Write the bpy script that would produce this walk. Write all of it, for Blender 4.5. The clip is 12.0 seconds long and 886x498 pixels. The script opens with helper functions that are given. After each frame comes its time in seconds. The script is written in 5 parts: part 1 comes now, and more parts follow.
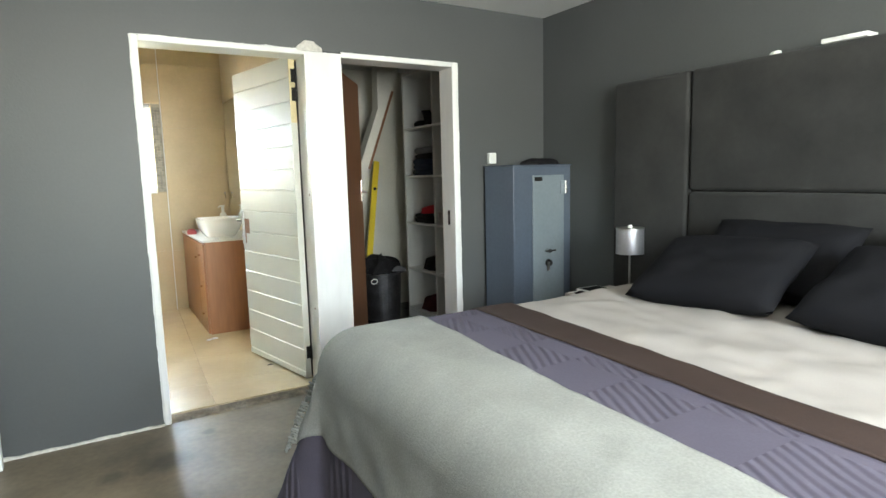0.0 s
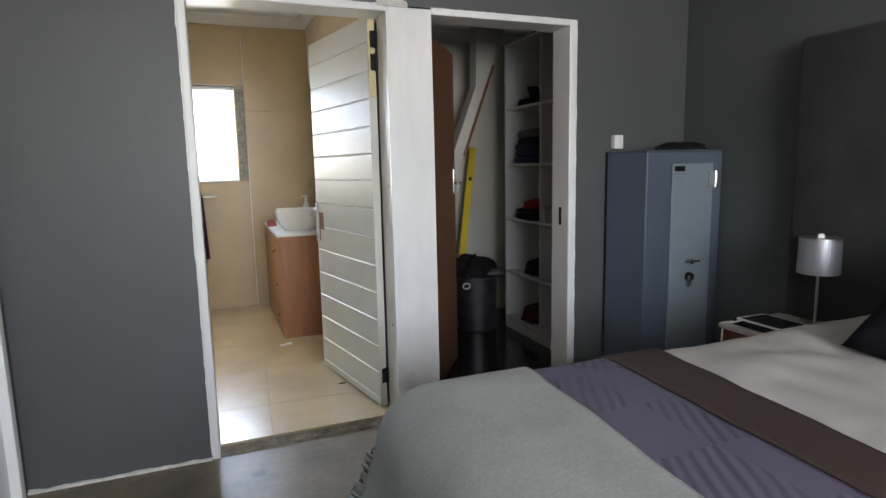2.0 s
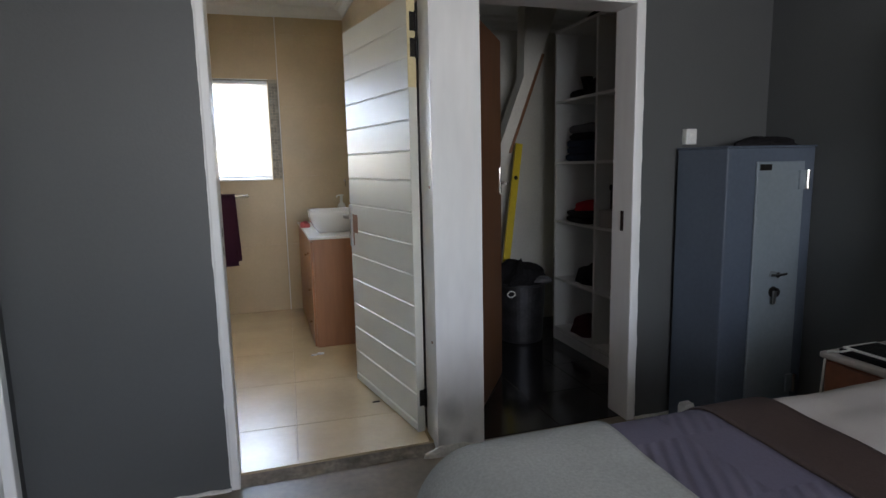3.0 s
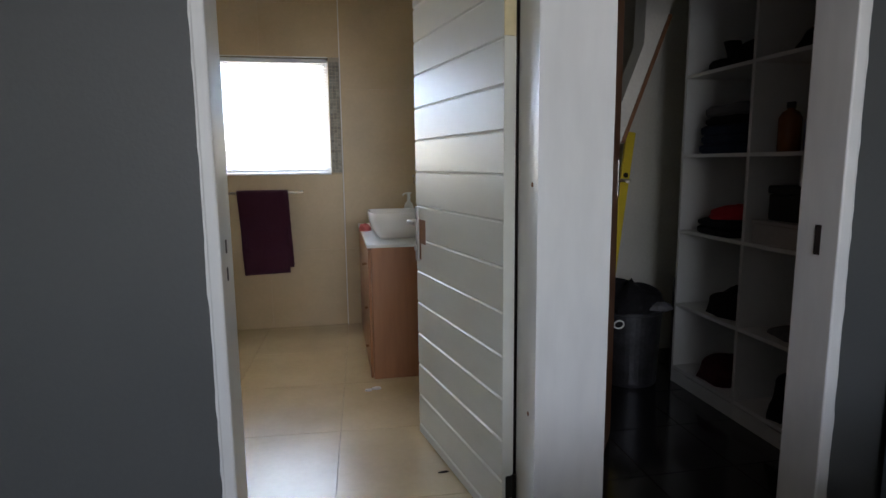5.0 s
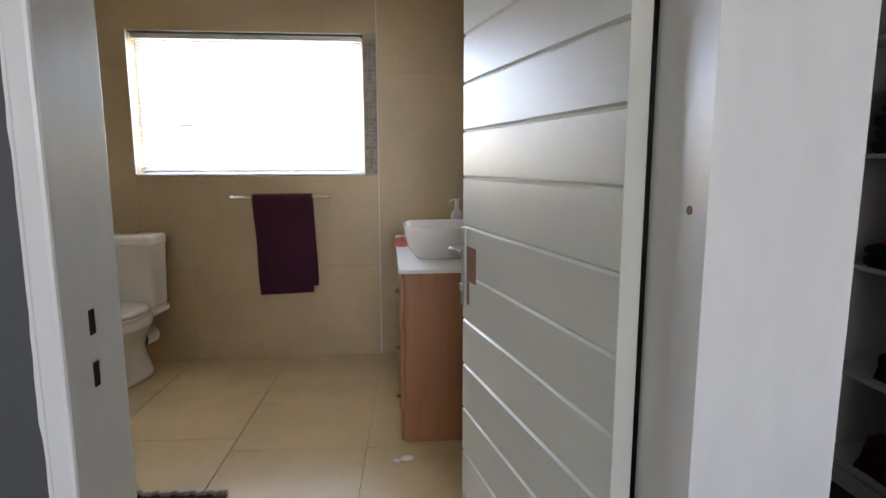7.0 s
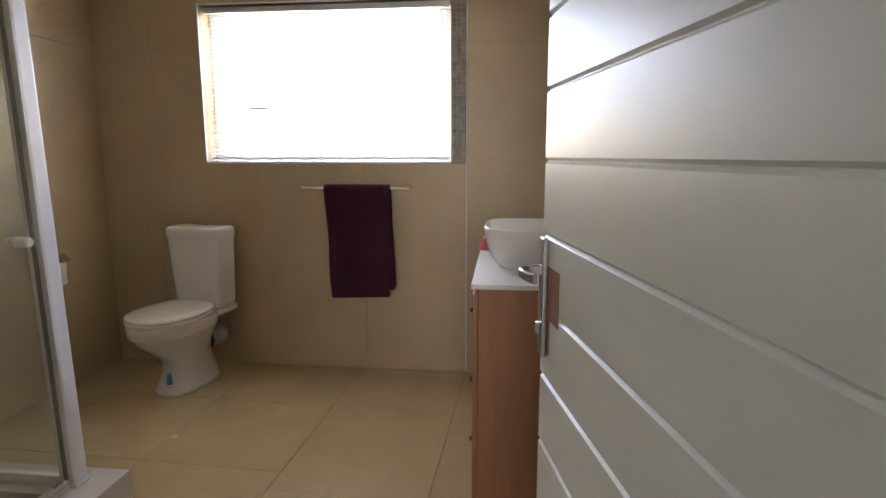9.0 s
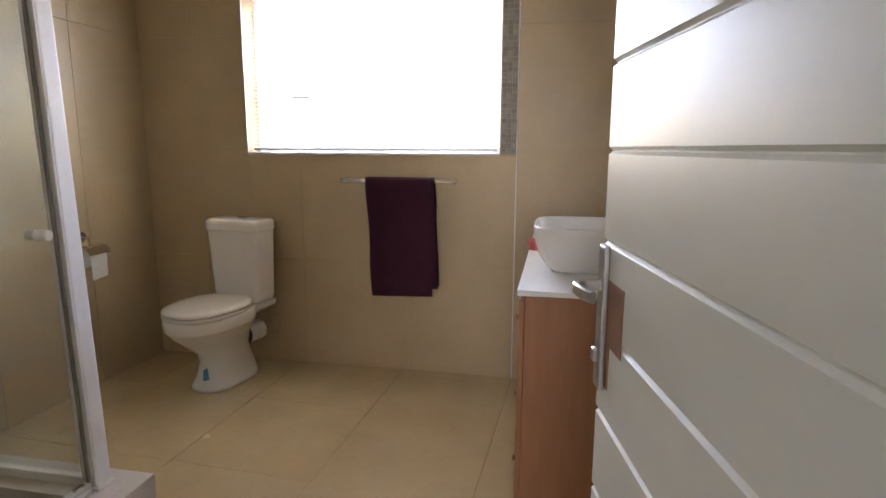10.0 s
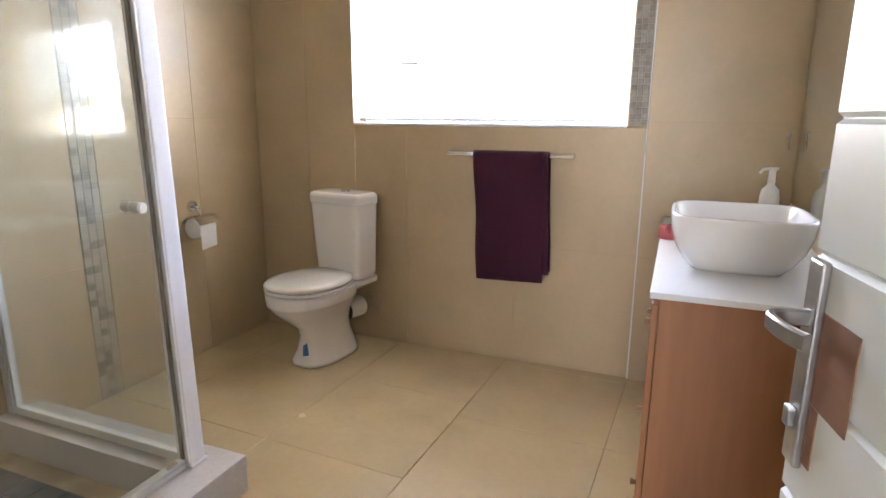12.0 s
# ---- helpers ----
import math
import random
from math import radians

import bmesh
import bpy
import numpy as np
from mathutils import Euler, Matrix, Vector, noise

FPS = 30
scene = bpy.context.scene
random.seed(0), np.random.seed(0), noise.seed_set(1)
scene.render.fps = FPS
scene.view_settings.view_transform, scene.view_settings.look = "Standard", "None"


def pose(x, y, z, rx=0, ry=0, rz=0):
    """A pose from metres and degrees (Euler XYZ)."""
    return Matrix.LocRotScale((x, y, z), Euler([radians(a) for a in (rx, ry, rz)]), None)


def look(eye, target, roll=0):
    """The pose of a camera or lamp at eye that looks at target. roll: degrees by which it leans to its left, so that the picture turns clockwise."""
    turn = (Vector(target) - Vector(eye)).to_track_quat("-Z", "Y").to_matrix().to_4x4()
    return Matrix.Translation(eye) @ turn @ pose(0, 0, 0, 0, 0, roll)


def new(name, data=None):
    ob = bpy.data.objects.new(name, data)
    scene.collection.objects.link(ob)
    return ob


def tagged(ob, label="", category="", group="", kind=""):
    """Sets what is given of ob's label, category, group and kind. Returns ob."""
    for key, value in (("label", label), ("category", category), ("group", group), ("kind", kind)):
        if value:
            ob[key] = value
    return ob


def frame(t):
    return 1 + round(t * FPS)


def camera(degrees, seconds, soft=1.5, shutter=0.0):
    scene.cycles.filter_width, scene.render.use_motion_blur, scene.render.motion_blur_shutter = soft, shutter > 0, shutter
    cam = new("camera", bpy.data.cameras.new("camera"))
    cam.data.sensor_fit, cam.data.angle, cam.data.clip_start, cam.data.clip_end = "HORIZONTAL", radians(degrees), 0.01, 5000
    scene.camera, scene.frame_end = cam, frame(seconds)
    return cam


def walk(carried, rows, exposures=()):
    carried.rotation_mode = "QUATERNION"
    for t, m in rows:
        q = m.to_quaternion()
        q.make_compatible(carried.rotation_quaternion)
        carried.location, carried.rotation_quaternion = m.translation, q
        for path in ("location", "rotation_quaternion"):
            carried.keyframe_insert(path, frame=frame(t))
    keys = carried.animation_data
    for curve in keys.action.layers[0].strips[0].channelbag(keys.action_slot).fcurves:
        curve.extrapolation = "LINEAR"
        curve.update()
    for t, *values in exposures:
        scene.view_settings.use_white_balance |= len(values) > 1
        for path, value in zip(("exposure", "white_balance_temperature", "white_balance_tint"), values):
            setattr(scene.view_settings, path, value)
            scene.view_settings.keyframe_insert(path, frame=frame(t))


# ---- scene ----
cam = camera(75.3, 12.0)
PATH = [
    (0, (0.523, -0.177, 1.327), (1.541, 1.525, 1.07), -1.5),
    (0.5, (0.595, 0.008, 1.326), (1.559, 1.74, 1.059), -1.5),
    (1, (0.71, 0.177, 1.305), (1.596, 1.95, 1.039), -1.3),
    (1.5, (0.782, 0.315, 1.321), (1.586, 2.125, 1.04), -1.4),
    (2, (0.84, 0.487, 1.319), (1.559, 2.331, 1.033), -1.2),
    (2.5, (0.875, 0.651, 1.324), (1.528, 2.519, 1.034), -1.2),
    (3, (0.925, 0.813, 1.324), (1.52, 2.699, 1.032), -1.2),
    (5, (1.071, 1.636, 1.289), (1.431, 3.581, 0.995), -0.6),
    (5.5, (1.101, 1.852, 1.301), (1.415, 3.804, 1.002), -0.7),
    (6, (1.132, 2.054, 1.298), (1.392, 4.014, 0.998), -0.5),
    (6.5, (1.161, 2.241, 1.294), (1.38, 4.206, 0.995), -0.4),
    (7, (1.195, 2.433, 1.295), (1.38, 4.403, 0.998), -0.1),
    (9, (1.339, 3.001, 1.263), (1.129, 4.964, 0.941), -0.1),
    (9.5, (1.326, 3.089, 1.268), (1.047, 5.041, 0.93), 0.0),
    (10, (1.339, 3.192, 1.255), (0.957, 5.124, 0.91), 0.2),
    (10.5, (1.342, 3.249, 1.263), (0.851, 5.152, 0.889), 0.1),
    (11, (1.341, 3.289, 1.258), (0.746, 5.158, 0.865), 0.4),
    (11.5, (1.314, 3.362, 1.253), (0.638, 5.197, 0.836), 0.2),
    (12, (1.265, 3.423, 1.248), (0.537, 5.233, 0.809), 0.4),
]
EXPOSURES = [(0.0, 3.62, 6850, 6), (0.5, 3.6, 6800, 8), (1.0, 3.35, 6700, 10), (1.5, 3.05, 6650, 13), (2.0, 2.72, 6600, 16), (2.5, 2.45, 6500, 17), (3.0, 2.15, 6420, 18), (5.0, 1.92, 6350, 18),
             (6.0, 2.15, 6400, 19), (7.0, 2.32, 6550, 21), (9.0, 2.12, 6950, 25), (10.0, 2.38, 6950, 26), (11.0, 2.85, 6750, 26), (12.0, 3.16, 6500, 25)]
walk(cam, [(t, look(eye, target, roll)) for t, eye, target, roll in PATH], EXPOSURES)
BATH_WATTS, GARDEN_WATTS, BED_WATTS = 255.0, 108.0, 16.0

# ---- light ----
world = bpy.data.worlds.new("sky")
scene.world = world
world.use_nodes = True
wn = world.node_tree.nodes
sky = wn.new("ShaderNodeTexSky")
sky.sky_type = "NISHITA"
sky.sun_disc = False
sky.sun_elevation, sky.sun_rotation = radians(55), radians(200)
wn["Background"].inputs["Strength"].default_value = 0.15
world.node_tree.links.new(sky.outputs[0], wn["Background"].inputs["Color"])

sun = new("sun", bpy.data.lights.new("sun", "SUN"))
sun.data.energy, sun.data.angle, sun.data.color = 4.5, radians(0.5), (1.0, 0.95, 0.87)
sun.matrix_world = look((-2, -6, 10), (0.5, 3, 0))


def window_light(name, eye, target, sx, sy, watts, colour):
    """Area lamp that stands in for daylight coming through a window."""
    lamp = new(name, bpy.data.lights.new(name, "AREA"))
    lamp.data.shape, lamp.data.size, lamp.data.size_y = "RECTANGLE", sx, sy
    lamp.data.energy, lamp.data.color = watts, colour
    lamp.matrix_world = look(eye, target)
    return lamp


window_light("bathroom_sky_light", (0.334, 7.3, 3.0), (0.334, 5.5, 2.2), 5.0, 2.7, BATH_WATTS, (0.62, 0.78, 1.0))
# added lamp level with the window stands in for the sunlit garden's light
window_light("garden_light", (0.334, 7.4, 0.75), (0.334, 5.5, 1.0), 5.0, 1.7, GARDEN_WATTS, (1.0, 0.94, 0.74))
window_light("bedroom_sky_light", (1.45, -1.66, 1.7), (1.6, 3.0, 2.9), 1.9, 1.1, BED_WATTS, (0.90, 0.96, 1.0))


# ---- materials ----
def material(name, colour, rough=0.6, metal=0.0, grain=0.06, grain_scale=60.0, stain=0.1, stain_scale=2.5,
             bump=0.1, bump_scale=None, stretch=(1, 1, 1), piece=0.0, sheen=0.0, coat=0.0, spec=0.5, vary=0.08):
    """A surface with a colour that varies at two scales, uneven gloss and fine relief."""
    m = bpy.data.materials.new(name)
    m.use_nodes = True
    nodes, links = m.node_tree.nodes, m.node_tree.links
    bsdf = nodes["Principled BSDF"]
    geo = nodes.new("ShaderNodeNewGeometry")
    mapping = nodes.new("ShaderNodeMapping")
    mapping.inputs["Scale"].default_value = stretch
    links.new(geo.outputs["Position"], mapping.inputs["Vector"])
    fine, broad = nodes.new("ShaderNodeTexNoise"), nodes.new("ShaderNodeTexNoise")
    fine.inputs["Scale"].default_value, fine.inputs["Detail"].default_value = grain_scale, 4
    broad.inputs["Scale"].default_value, broad.inputs["Detail"].default_value = stain_scale, 5
    links.new(mapping.outputs[0], fine.inputs["Vector"])
    links.new(mapping.outputs[0], broad.inputs["Vector"])

    def scaled(socket, amount):
        n = nodes.new("ShaderNodeMapRange")
        n.inputs["From Min"].default_value, n.inputs["From Max"].default_value = 0.25, 0.75
        n.inputs["To Min"].default_value, n.inputs["To Max"].default_value = 1 - amount, 1 + amount
        links.new(socket, n.inputs["Value"])
        return n.outputs[0]

    def times(a, b):
        n = nodes.new("ShaderNodeMath")
        n.operation = "MULTIPLY"
        links.new(a, n.inputs[0])
        links.new(b, n.inputs[1])
        return n.outputs[0]

    value = times(scaled(fine.outputs["Fac"], grain), scaled(broad.outputs["Fac"], stain))
    if piece:
        info = nodes.new("ShaderNodeObjectInfo")
        r = nodes.new("ShaderNodeMapRange")
        r.inputs["To Min"].default_value, r.inputs["To Max"].default_value = 1 - piece, 1 + piece
        links.new(info.outputs["Random"], r.inputs["Value"])
        value = times(value, r.outputs[0])
    mix = nodes.new("ShaderNodeVectorMath")
    mix.operation = "SCALE"
    mix.inputs[0].default_value = colour
    links.new(value, mix.inputs["Scale"])
    links.new(mix.outputs[0], bsdf.inputs["Base Color"])
    gloss = nodes.new("ShaderNodeMapRange")
    gloss.inputs["To Min"].default_value, gloss.inputs["To Max"].default_value = max(0.02, rough - vary), min(1, rough + vary)
    links.new(broad.outputs["Fac"], gloss.inputs["Value"])
    links.new(gloss.outputs[0], bsdf.inputs["Roughness"])
    bsdf.inputs["Metallic"].default_value = metal
    bsdf.inputs["Sheen Weight"].default_value = sheen
    bsdf.inputs["Coat Weight"].default_value = coat
    bsdf.inputs["Specular IOR Level"].default_value = spec
    if bump:
        relief = nodes.new("ShaderNodeTexNoise")
        relief.inputs["Scale"].default_value = bump_scale or grain_scale
        relief.inputs["Detail"].default_value = 3
        links.new(mapping.outputs[0], relief.inputs["Vector"])
        b = nodes.new("ShaderNodeBump")
        b.inputs["Strength"].default_value, b.inputs["Distance"].default_value = bump, 0.004
        links.new(relief.outputs["Fac"], b.inputs["Height"])
        links.new(b.outputs[0], bsdf.inputs["Normal"])
    return m


GREY_WALL = material("grey wall paint", (0.086, 0.0895, 0.088), 0.5, grain=0.03, stain=0.06, bump=0.12, bump_scale=90)
WHITE_PAINT = material("worn white gloss paint", (0.80, 0.80, 0.77), 0.36, grain=0.03, grain_scale=25, stain=0.09, stain_scale=5, bump=0.15, bump_scale=18, stretch=(1, 1, 0.25))
CEILING_PAINT = material("matt white ceiling paint", (0.78, 0.78, 0.76), 0.8, grain=0.02, stain=0.03, bump=0.1)
PLASTER = material("rough bare plaster", (0.62, 0.60, 0.54), 0.85, grain=0.15, stain=0.2, stain_scale=12, bump=0.6, bump_scale=50)
CEMENT = material("crumbling dark cement", (0.25, 0.22, 0.18), 0.9, grain=0.25, grain_scale=40, stain=0.4, stain_scale=14, bump=0.8, bump_scale=45)
BIN_STEEL = material("dull dark steel", (0.085, 0.085, 0.09), 0.45, 0.8, grain=0.15, stain=0.3, stain_scale=8)
SCREED = material("stained cement screed", (0.19, 0.153, 0.105), 0.40, grain=0.14, grain_scale=30, stain=0.5, stain_scale=2.2, bump=0.15, bump_scale=25)
WALL_TILE = material("beige porcelain wall tile", (0.53, 0.408, 0.245), 0.38, grain=0.03, grain_scale=40, stain=0.10, stain_scale=3, bump=0.03, piece=0.02)
FLOOR_TILE = material("cream porcelain floor tile", (0.59, 0.468, 0.28), 0.27, vary=0.008, spec=0.85, grain=0.03, grain_scale=40, stain=0.10, stain_scale=3, bump=0.03, piece=0.025)
WALL_GROUT = material("pale beige wall grout", (0.49, 0.382, 0.242), 0.8, stain=0.1)
GROUT = material("beige grout", (0.50, 0.405, 0.272), 0.9, stain=0.25, stain_scale=9)
CLOSET_WALL = material("off-white closet paint", (0.62, 0.60, 0.53), 0.7, stain=0.08)
BLACK_TILE = material("glossy black floor tile", (0.018, 0.018, 0.02), 0.14, grain=0.1, stain=0.2, bump=0.02)
MOSAIC = material("grey stone mosaic", (0.27, 0.25, 0.20), 0.4, grain=0.15, grain_scale=80, stain=0.15, stain_scale=20, piece=0.22)
MOSAIC_LIGHT = material("pale stone mosaic", (0.43, 0.385, 0.295), 0.4, grain=0.1, grain_scale=80, stain=0.12, stain_scale=20, piece=0.10)
MOSAIC_BED = material("mosaic grout", (0.42, 0.37, 0.285), 0.85)
DOOR_PAINT = material("greenish white door paint", (0.62, 0.62, 0.54), 0.38, vary=0.03, grain=0.02, grain_scale=20, stain=0.06, stain_scale=4, bump=0.05, bump_scale=14, stretch=(1, 0.3, 1))
BARE_WOOD = material("bare brown wood", (0.23, 0.108, 0.052), 0.55, grain=0.2, grain_scale=30, stain=0.15, stretch=(1, 0.15, 1), bump=0.15)
CREAM_EDGE = material("cream door edge", (0.62, 0.53, 0.30), 0.5, stain=0.15, stain_scale=10)
BROWN_DOOR = material("brown veneered door", (0.20, 0.088, 0.040), 0.4, grain=0.14, grain_scale=35, stain=0.12, stretch=(1, 1, 0.12), bump=0.05)
VANITY_WOOD = material("orange brown laminate", (0.32, 0.142, 0.060), 0.42, grain=0.10, grain_scale=45, stain=0.08, stretch=(1, 1, 0.1), bump=0.04)
LAMINATE = material("white melamine board", (0.70, 0.70, 0.67), 0.45, grain=0.02, stain=0.05, bump=0.03)
CERAMIC = material("glazed white ceramic", (0.80, 0.78, 0.74), 0.1, grain=0.01, stain=0.02, bump=0.0, coat=0.3)
SEAT_PLASTIC = material("ivory seat plastic", (0.78, 0.75, 0.69), 0.17, grain=0.01, stain=0.03, bump=0.0)
WHITE_PLASTIC = material("white plastic", (0.76, 0.76, 0.72), 0.35, grain=0.02, stain=0.04, bump=0.0)
CHROME = material("chrome", (0.72, 0.71, 0.69), 0.12, 1.0, grain=0.02, stain=0.05, bump=0.0)
STEEL = material("brushed steel", (0.50, 0.49, 0.47), 0.38, 1.0, grain=0.1, grain_scale=80, stain=0.08, bump=0.05)
BLACK_METAL = material("black hinge metal", (0.02, 0.018, 0.016), 0.45, 0.6)
GREY_RUBBER = material("grey rubber seal", (0.20, 0.19, 0.175), 0.6)
# rubber of the pipe collar; also paints the shade in the hinge gap
SEAL_AND_SHADE = material("dark rubber seal and gap shade", (0.035, 0.035, 0.032), 0.6)
ALUMINIUM = material("white coated aluminium", (0.76, 0.765, 0.77), 0.37, grain=0.02, stain=0.04, bump=0.0)
SAFE_PAINT = material("blue grey hammered safe paint", (0.085, 0.105, 0.135), 0.42, 0.0, grain=0.08, stain=0.1, bump=0.2, bump_scale=140)
SAFE_DOOR = material("pale blue grey safe door paint", (0.20, 0.235, 0.255), 0.38, 0.0, grain=0.06, stain=0.08, bump=0.15, bump_scale=140)
LEATHER = material("charcoal suede headboard", (0.036, 0.0355, 0.034), 0.75, grain=0.06, grain_scale=30, stain=0.3, stain_scale=4, bump=0.25, bump_scale=120, sheen=0.08, spec=0.12)
DARK_FABRIC = material("black charcoal cotton", (0.0095, 0.0095, 0.011), 0.85, grain=0.15, grain_scale=200, stain=0.15, bump=0.25, bump_scale=300, spec=0.12)
THROW = material("grey white woven throw", (0.305, 0.308, 0.285), 0.95, grain=0.12, grain_scale=150, stain=0.10, stain_scale=7, bump=0.4, bump_scale=230, spec=0.12)
SHEET = material("off-white cotton sheet", (0.385, 0.357, 0.325), 0.9, grain=0.03, grain_scale=200, stain=0.05, bump=0.15, bump_scale=250, spec=0.12)
BAND = material("dark brown satin band", (0.055, 0.038, 0.032), 0.6, grain=0.1, grain_scale=150, stain=0.12, bump=0.2, bump_scale=200, spec=0.12)
VALANCE = material("dark brown valance cloth", (0.035, 0.026, 0.023), 0.8, grain=0.1, stain=0.2, spec=0.12)
PURPLE = material("dark purple terry towel", (0.110, 0.034, 0.062), 0.95, grain=0.2, grain_scale=220, stain=0.15, bump=0.8, bump_scale=260, sheen=0.3, spec=0.12)
RED_CLOTH = material("red cotton", (0.42, 0.02, 0.03), 0.85, grain=0.1, bump=0.3, spec=0.12)
PINK_CLOTH = material("pink net cloth", (0.55, 0.13, 0.13), 0.8, grain=0.15, bump=0.4)
DENIM = material("dark blue denim", (0.022, 0.032, 0.055), 0.9, grain=0.2, grain_scale=150, stain=0.25, stain_scale=10, bump=0.4, spec=0.12)
GREY_CLOTH = material("grey knit cloth", (0.14, 0.14, 0.145), 0.9, grain=0.15, grain_scale=150, bump=0.4, spec=0.12)
GREY_CARD = material("pale grey card", (0.42, 0.40, 0.38), 0.8, grain=0.06, stain=0.12)
BLACK_CLOTH = material("black cloth", (0.014, 0.013, 0.014), 0.9, grain=0.2, bump=0.4, spec=0.12)
MAROON_CLOTH = material("dark maroon cloth", (0.06, 0.015, 0.018), 0.9, grain=0.2, bump=0.4, spec=0.12)
YELLOW = material("yellow painted aluminium", (0.62, 0.46, 0.02), 0.4, stain=0.1)
STAND_WOOD = material("reddish brown nightstand wood", (0.19, 0.065, 0.032), 0.4, grain=0.15, grain_scale=40, stretch=(0.15, 1, 1), stain=0.1)
STAND_TOP = material("pale worn nightstand top", (0.42, 0.38, 0.35), 0.5, stain=0.15)
SHADE = material("silver lamp shade", (0.50, 0.50, 0.52), 0.38, 0.75, grain=0.06, grain_scale=120, bump=0.05)
SCREEN = material("black glass screen", (0.012, 0.012, 0.014), 0.08, bump=0.0)
PAPER = material("white paper", (0.75, 0.75, 0.72), 0.9)
AMBER = material("amber plastic bottle", (0.22, 0.07, 0.015), 0.25, bump=0.0)
BLUE_PLASTIC = material("blue plastic bottle", (0.02, 0.05, 0.16), 0.3, bump=0.0)
STICKER = material("blue sticker", (0.06, 0.25, 0.48), 0.5, stain=0.3, stain_scale=40)
DARK_TILE = material("grey shower floor tile", (0.15, 0.145, 0.14), 0.45, grain=0.1, stain=0.3, stain_scale=6, piece=0.25)
MAT_DARK = material("dark brown looped yarn", (0.035, 0.022, 0.02), 0.95, grain=0.3, grain_scale=120, bump=0.8)
MAT_LIGHT = material("grey beige looped yarn", (0.33, 0.29, 0.26), 0.95, grain=0.3, grain_scale=120, bump=0.8)
SAND = material("pale dry paving", (0.40, 0.37, 0.31), 0.9, stain=0.2, stain_scale=0.7)
GARDEN_WALL = material("plastered garden wall", (0.30, 0.28, 0.25), 0.9, stain=0.2, stain_scale=1.0)
OUTSIDE_WALL = material("painted outside plaster", (0.5, 0.47, 0.42), 0.9)


def spill(m, spots):
    """Dark oily spills on a floor, each with a ragged outline of its own."""
    nodes, links = m.node_tree.nodes, m.node_tree.links
    bsdf, geo, ragged = nodes["Principled BSDF"], nodes.new("ShaderNodeNewGeometry"), nodes.new("ShaderNodeTexNoise")
    ragged.inputs["Scale"].default_value, ragged.inputs["Detail"].default_value = 9.0, 5
    links.new(geo.outputs["Position"], ragged.inputs["Vector"])
    socket = bsdf.inputs["Base Color"].links[0].from_socket
    for place, size, dark in spots:
        far, add, step, scale = (nodes.new("ShaderNode" + k) for k in ("VectorMath", "Math", "MapRange", "VectorMath"))
        far.operation, add.operation, scale.operation = "DISTANCE", "MULTIPLY_ADD", "SCALE"
        far.inputs[1].default_value = place
        links.new(geo.outputs["Position"], far.inputs[0])
        links.new(ragged.outputs["Fac"], add.inputs[0])
        add.inputs[1].default_value = size * 1.6
        links.new(far.outputs["Value"], add.inputs[2])
        step.inputs["From Min"].default_value, step.inputs["From Max"].default_value = size * 1.1, size * 1.9
        step.inputs["To Min"].default_value, step.inputs["To Max"].default_value = dark, 1.0
        links.new(add.outputs[0], step.inputs["Value"])
        links.new(socket, scale.inputs[0])
        links.new(step.outputs[0], scale.inputs["Scale"])
        socket = scale.outputs[0]
    links.new(socket, bsdf.inputs["Base Color"])


spill(SCREED, (((0.68, 2.76, 0), 0.13, 0.45), ((0.47, 2.72, 0), 0.07, 0.6), ((0.93, 2.98, 0), 0.04, 0.6)))
POST_PAINT = material("worn white post paint", (0.80, 0.80, 0.77), 0.36, grain=0.03, grain_scale=25, stain=0.09, stain_scale=5, bump=0.15, bump_scale=18, stretch=(1, 1, 0.25))
spill(POST_PAINT, (((1.70, 3.186, 0.20), 0.07, 0.72), ((1.61, 3.186, 0.06), 0.08, 0.6), ((1.79, 3.186, 0.05), 0.06, 0.65)))


def glass_material(name, tint):
    m = bpy.data.materials.new(name)
    m.use_nodes = True
    nodes, links = m.node_tree.nodes, m.node_tree.links
    clear, gloss, mix = nodes.new("ShaderNodeBsdfTransparent"), nodes.new("ShaderNodeBsdfGlossy"), nodes.new("ShaderNodeMixShader")
    clear.inputs["Color"].default_value = (*tint, 1)
    gloss.inputs["Roughness"].default_value = 0.002
    facing = nodes.new("ShaderNodeLayerWeight")
    power, amount = nodes.new("ShaderNodeMath"), nodes.new("ShaderNodeMath")
    power.operation, amount.operation = "POWER", "MULTIPLY_ADD"
    power.inputs[1].default_value = 5.0
    amount.inputs[1].default_value, amount.inputs[2].default_value = 0.95, 0.05
    links.new(facing.outputs["Facing"], power.inputs[0])
    links.new(power.outputs[0], amount.inputs[0])
    links.new(amount.outputs[0], mix.inputs[0])
    links.new(clear.outputs[0], mix.inputs[1])
    links.new(gloss.outputs[0], mix.inputs[2])
    links.new(mix.outputs[0], nodes["Material Output"].inputs["Surface"])
    return m


GLASS = glass_material("clear glass", (0.95, 0.965, 0.95))


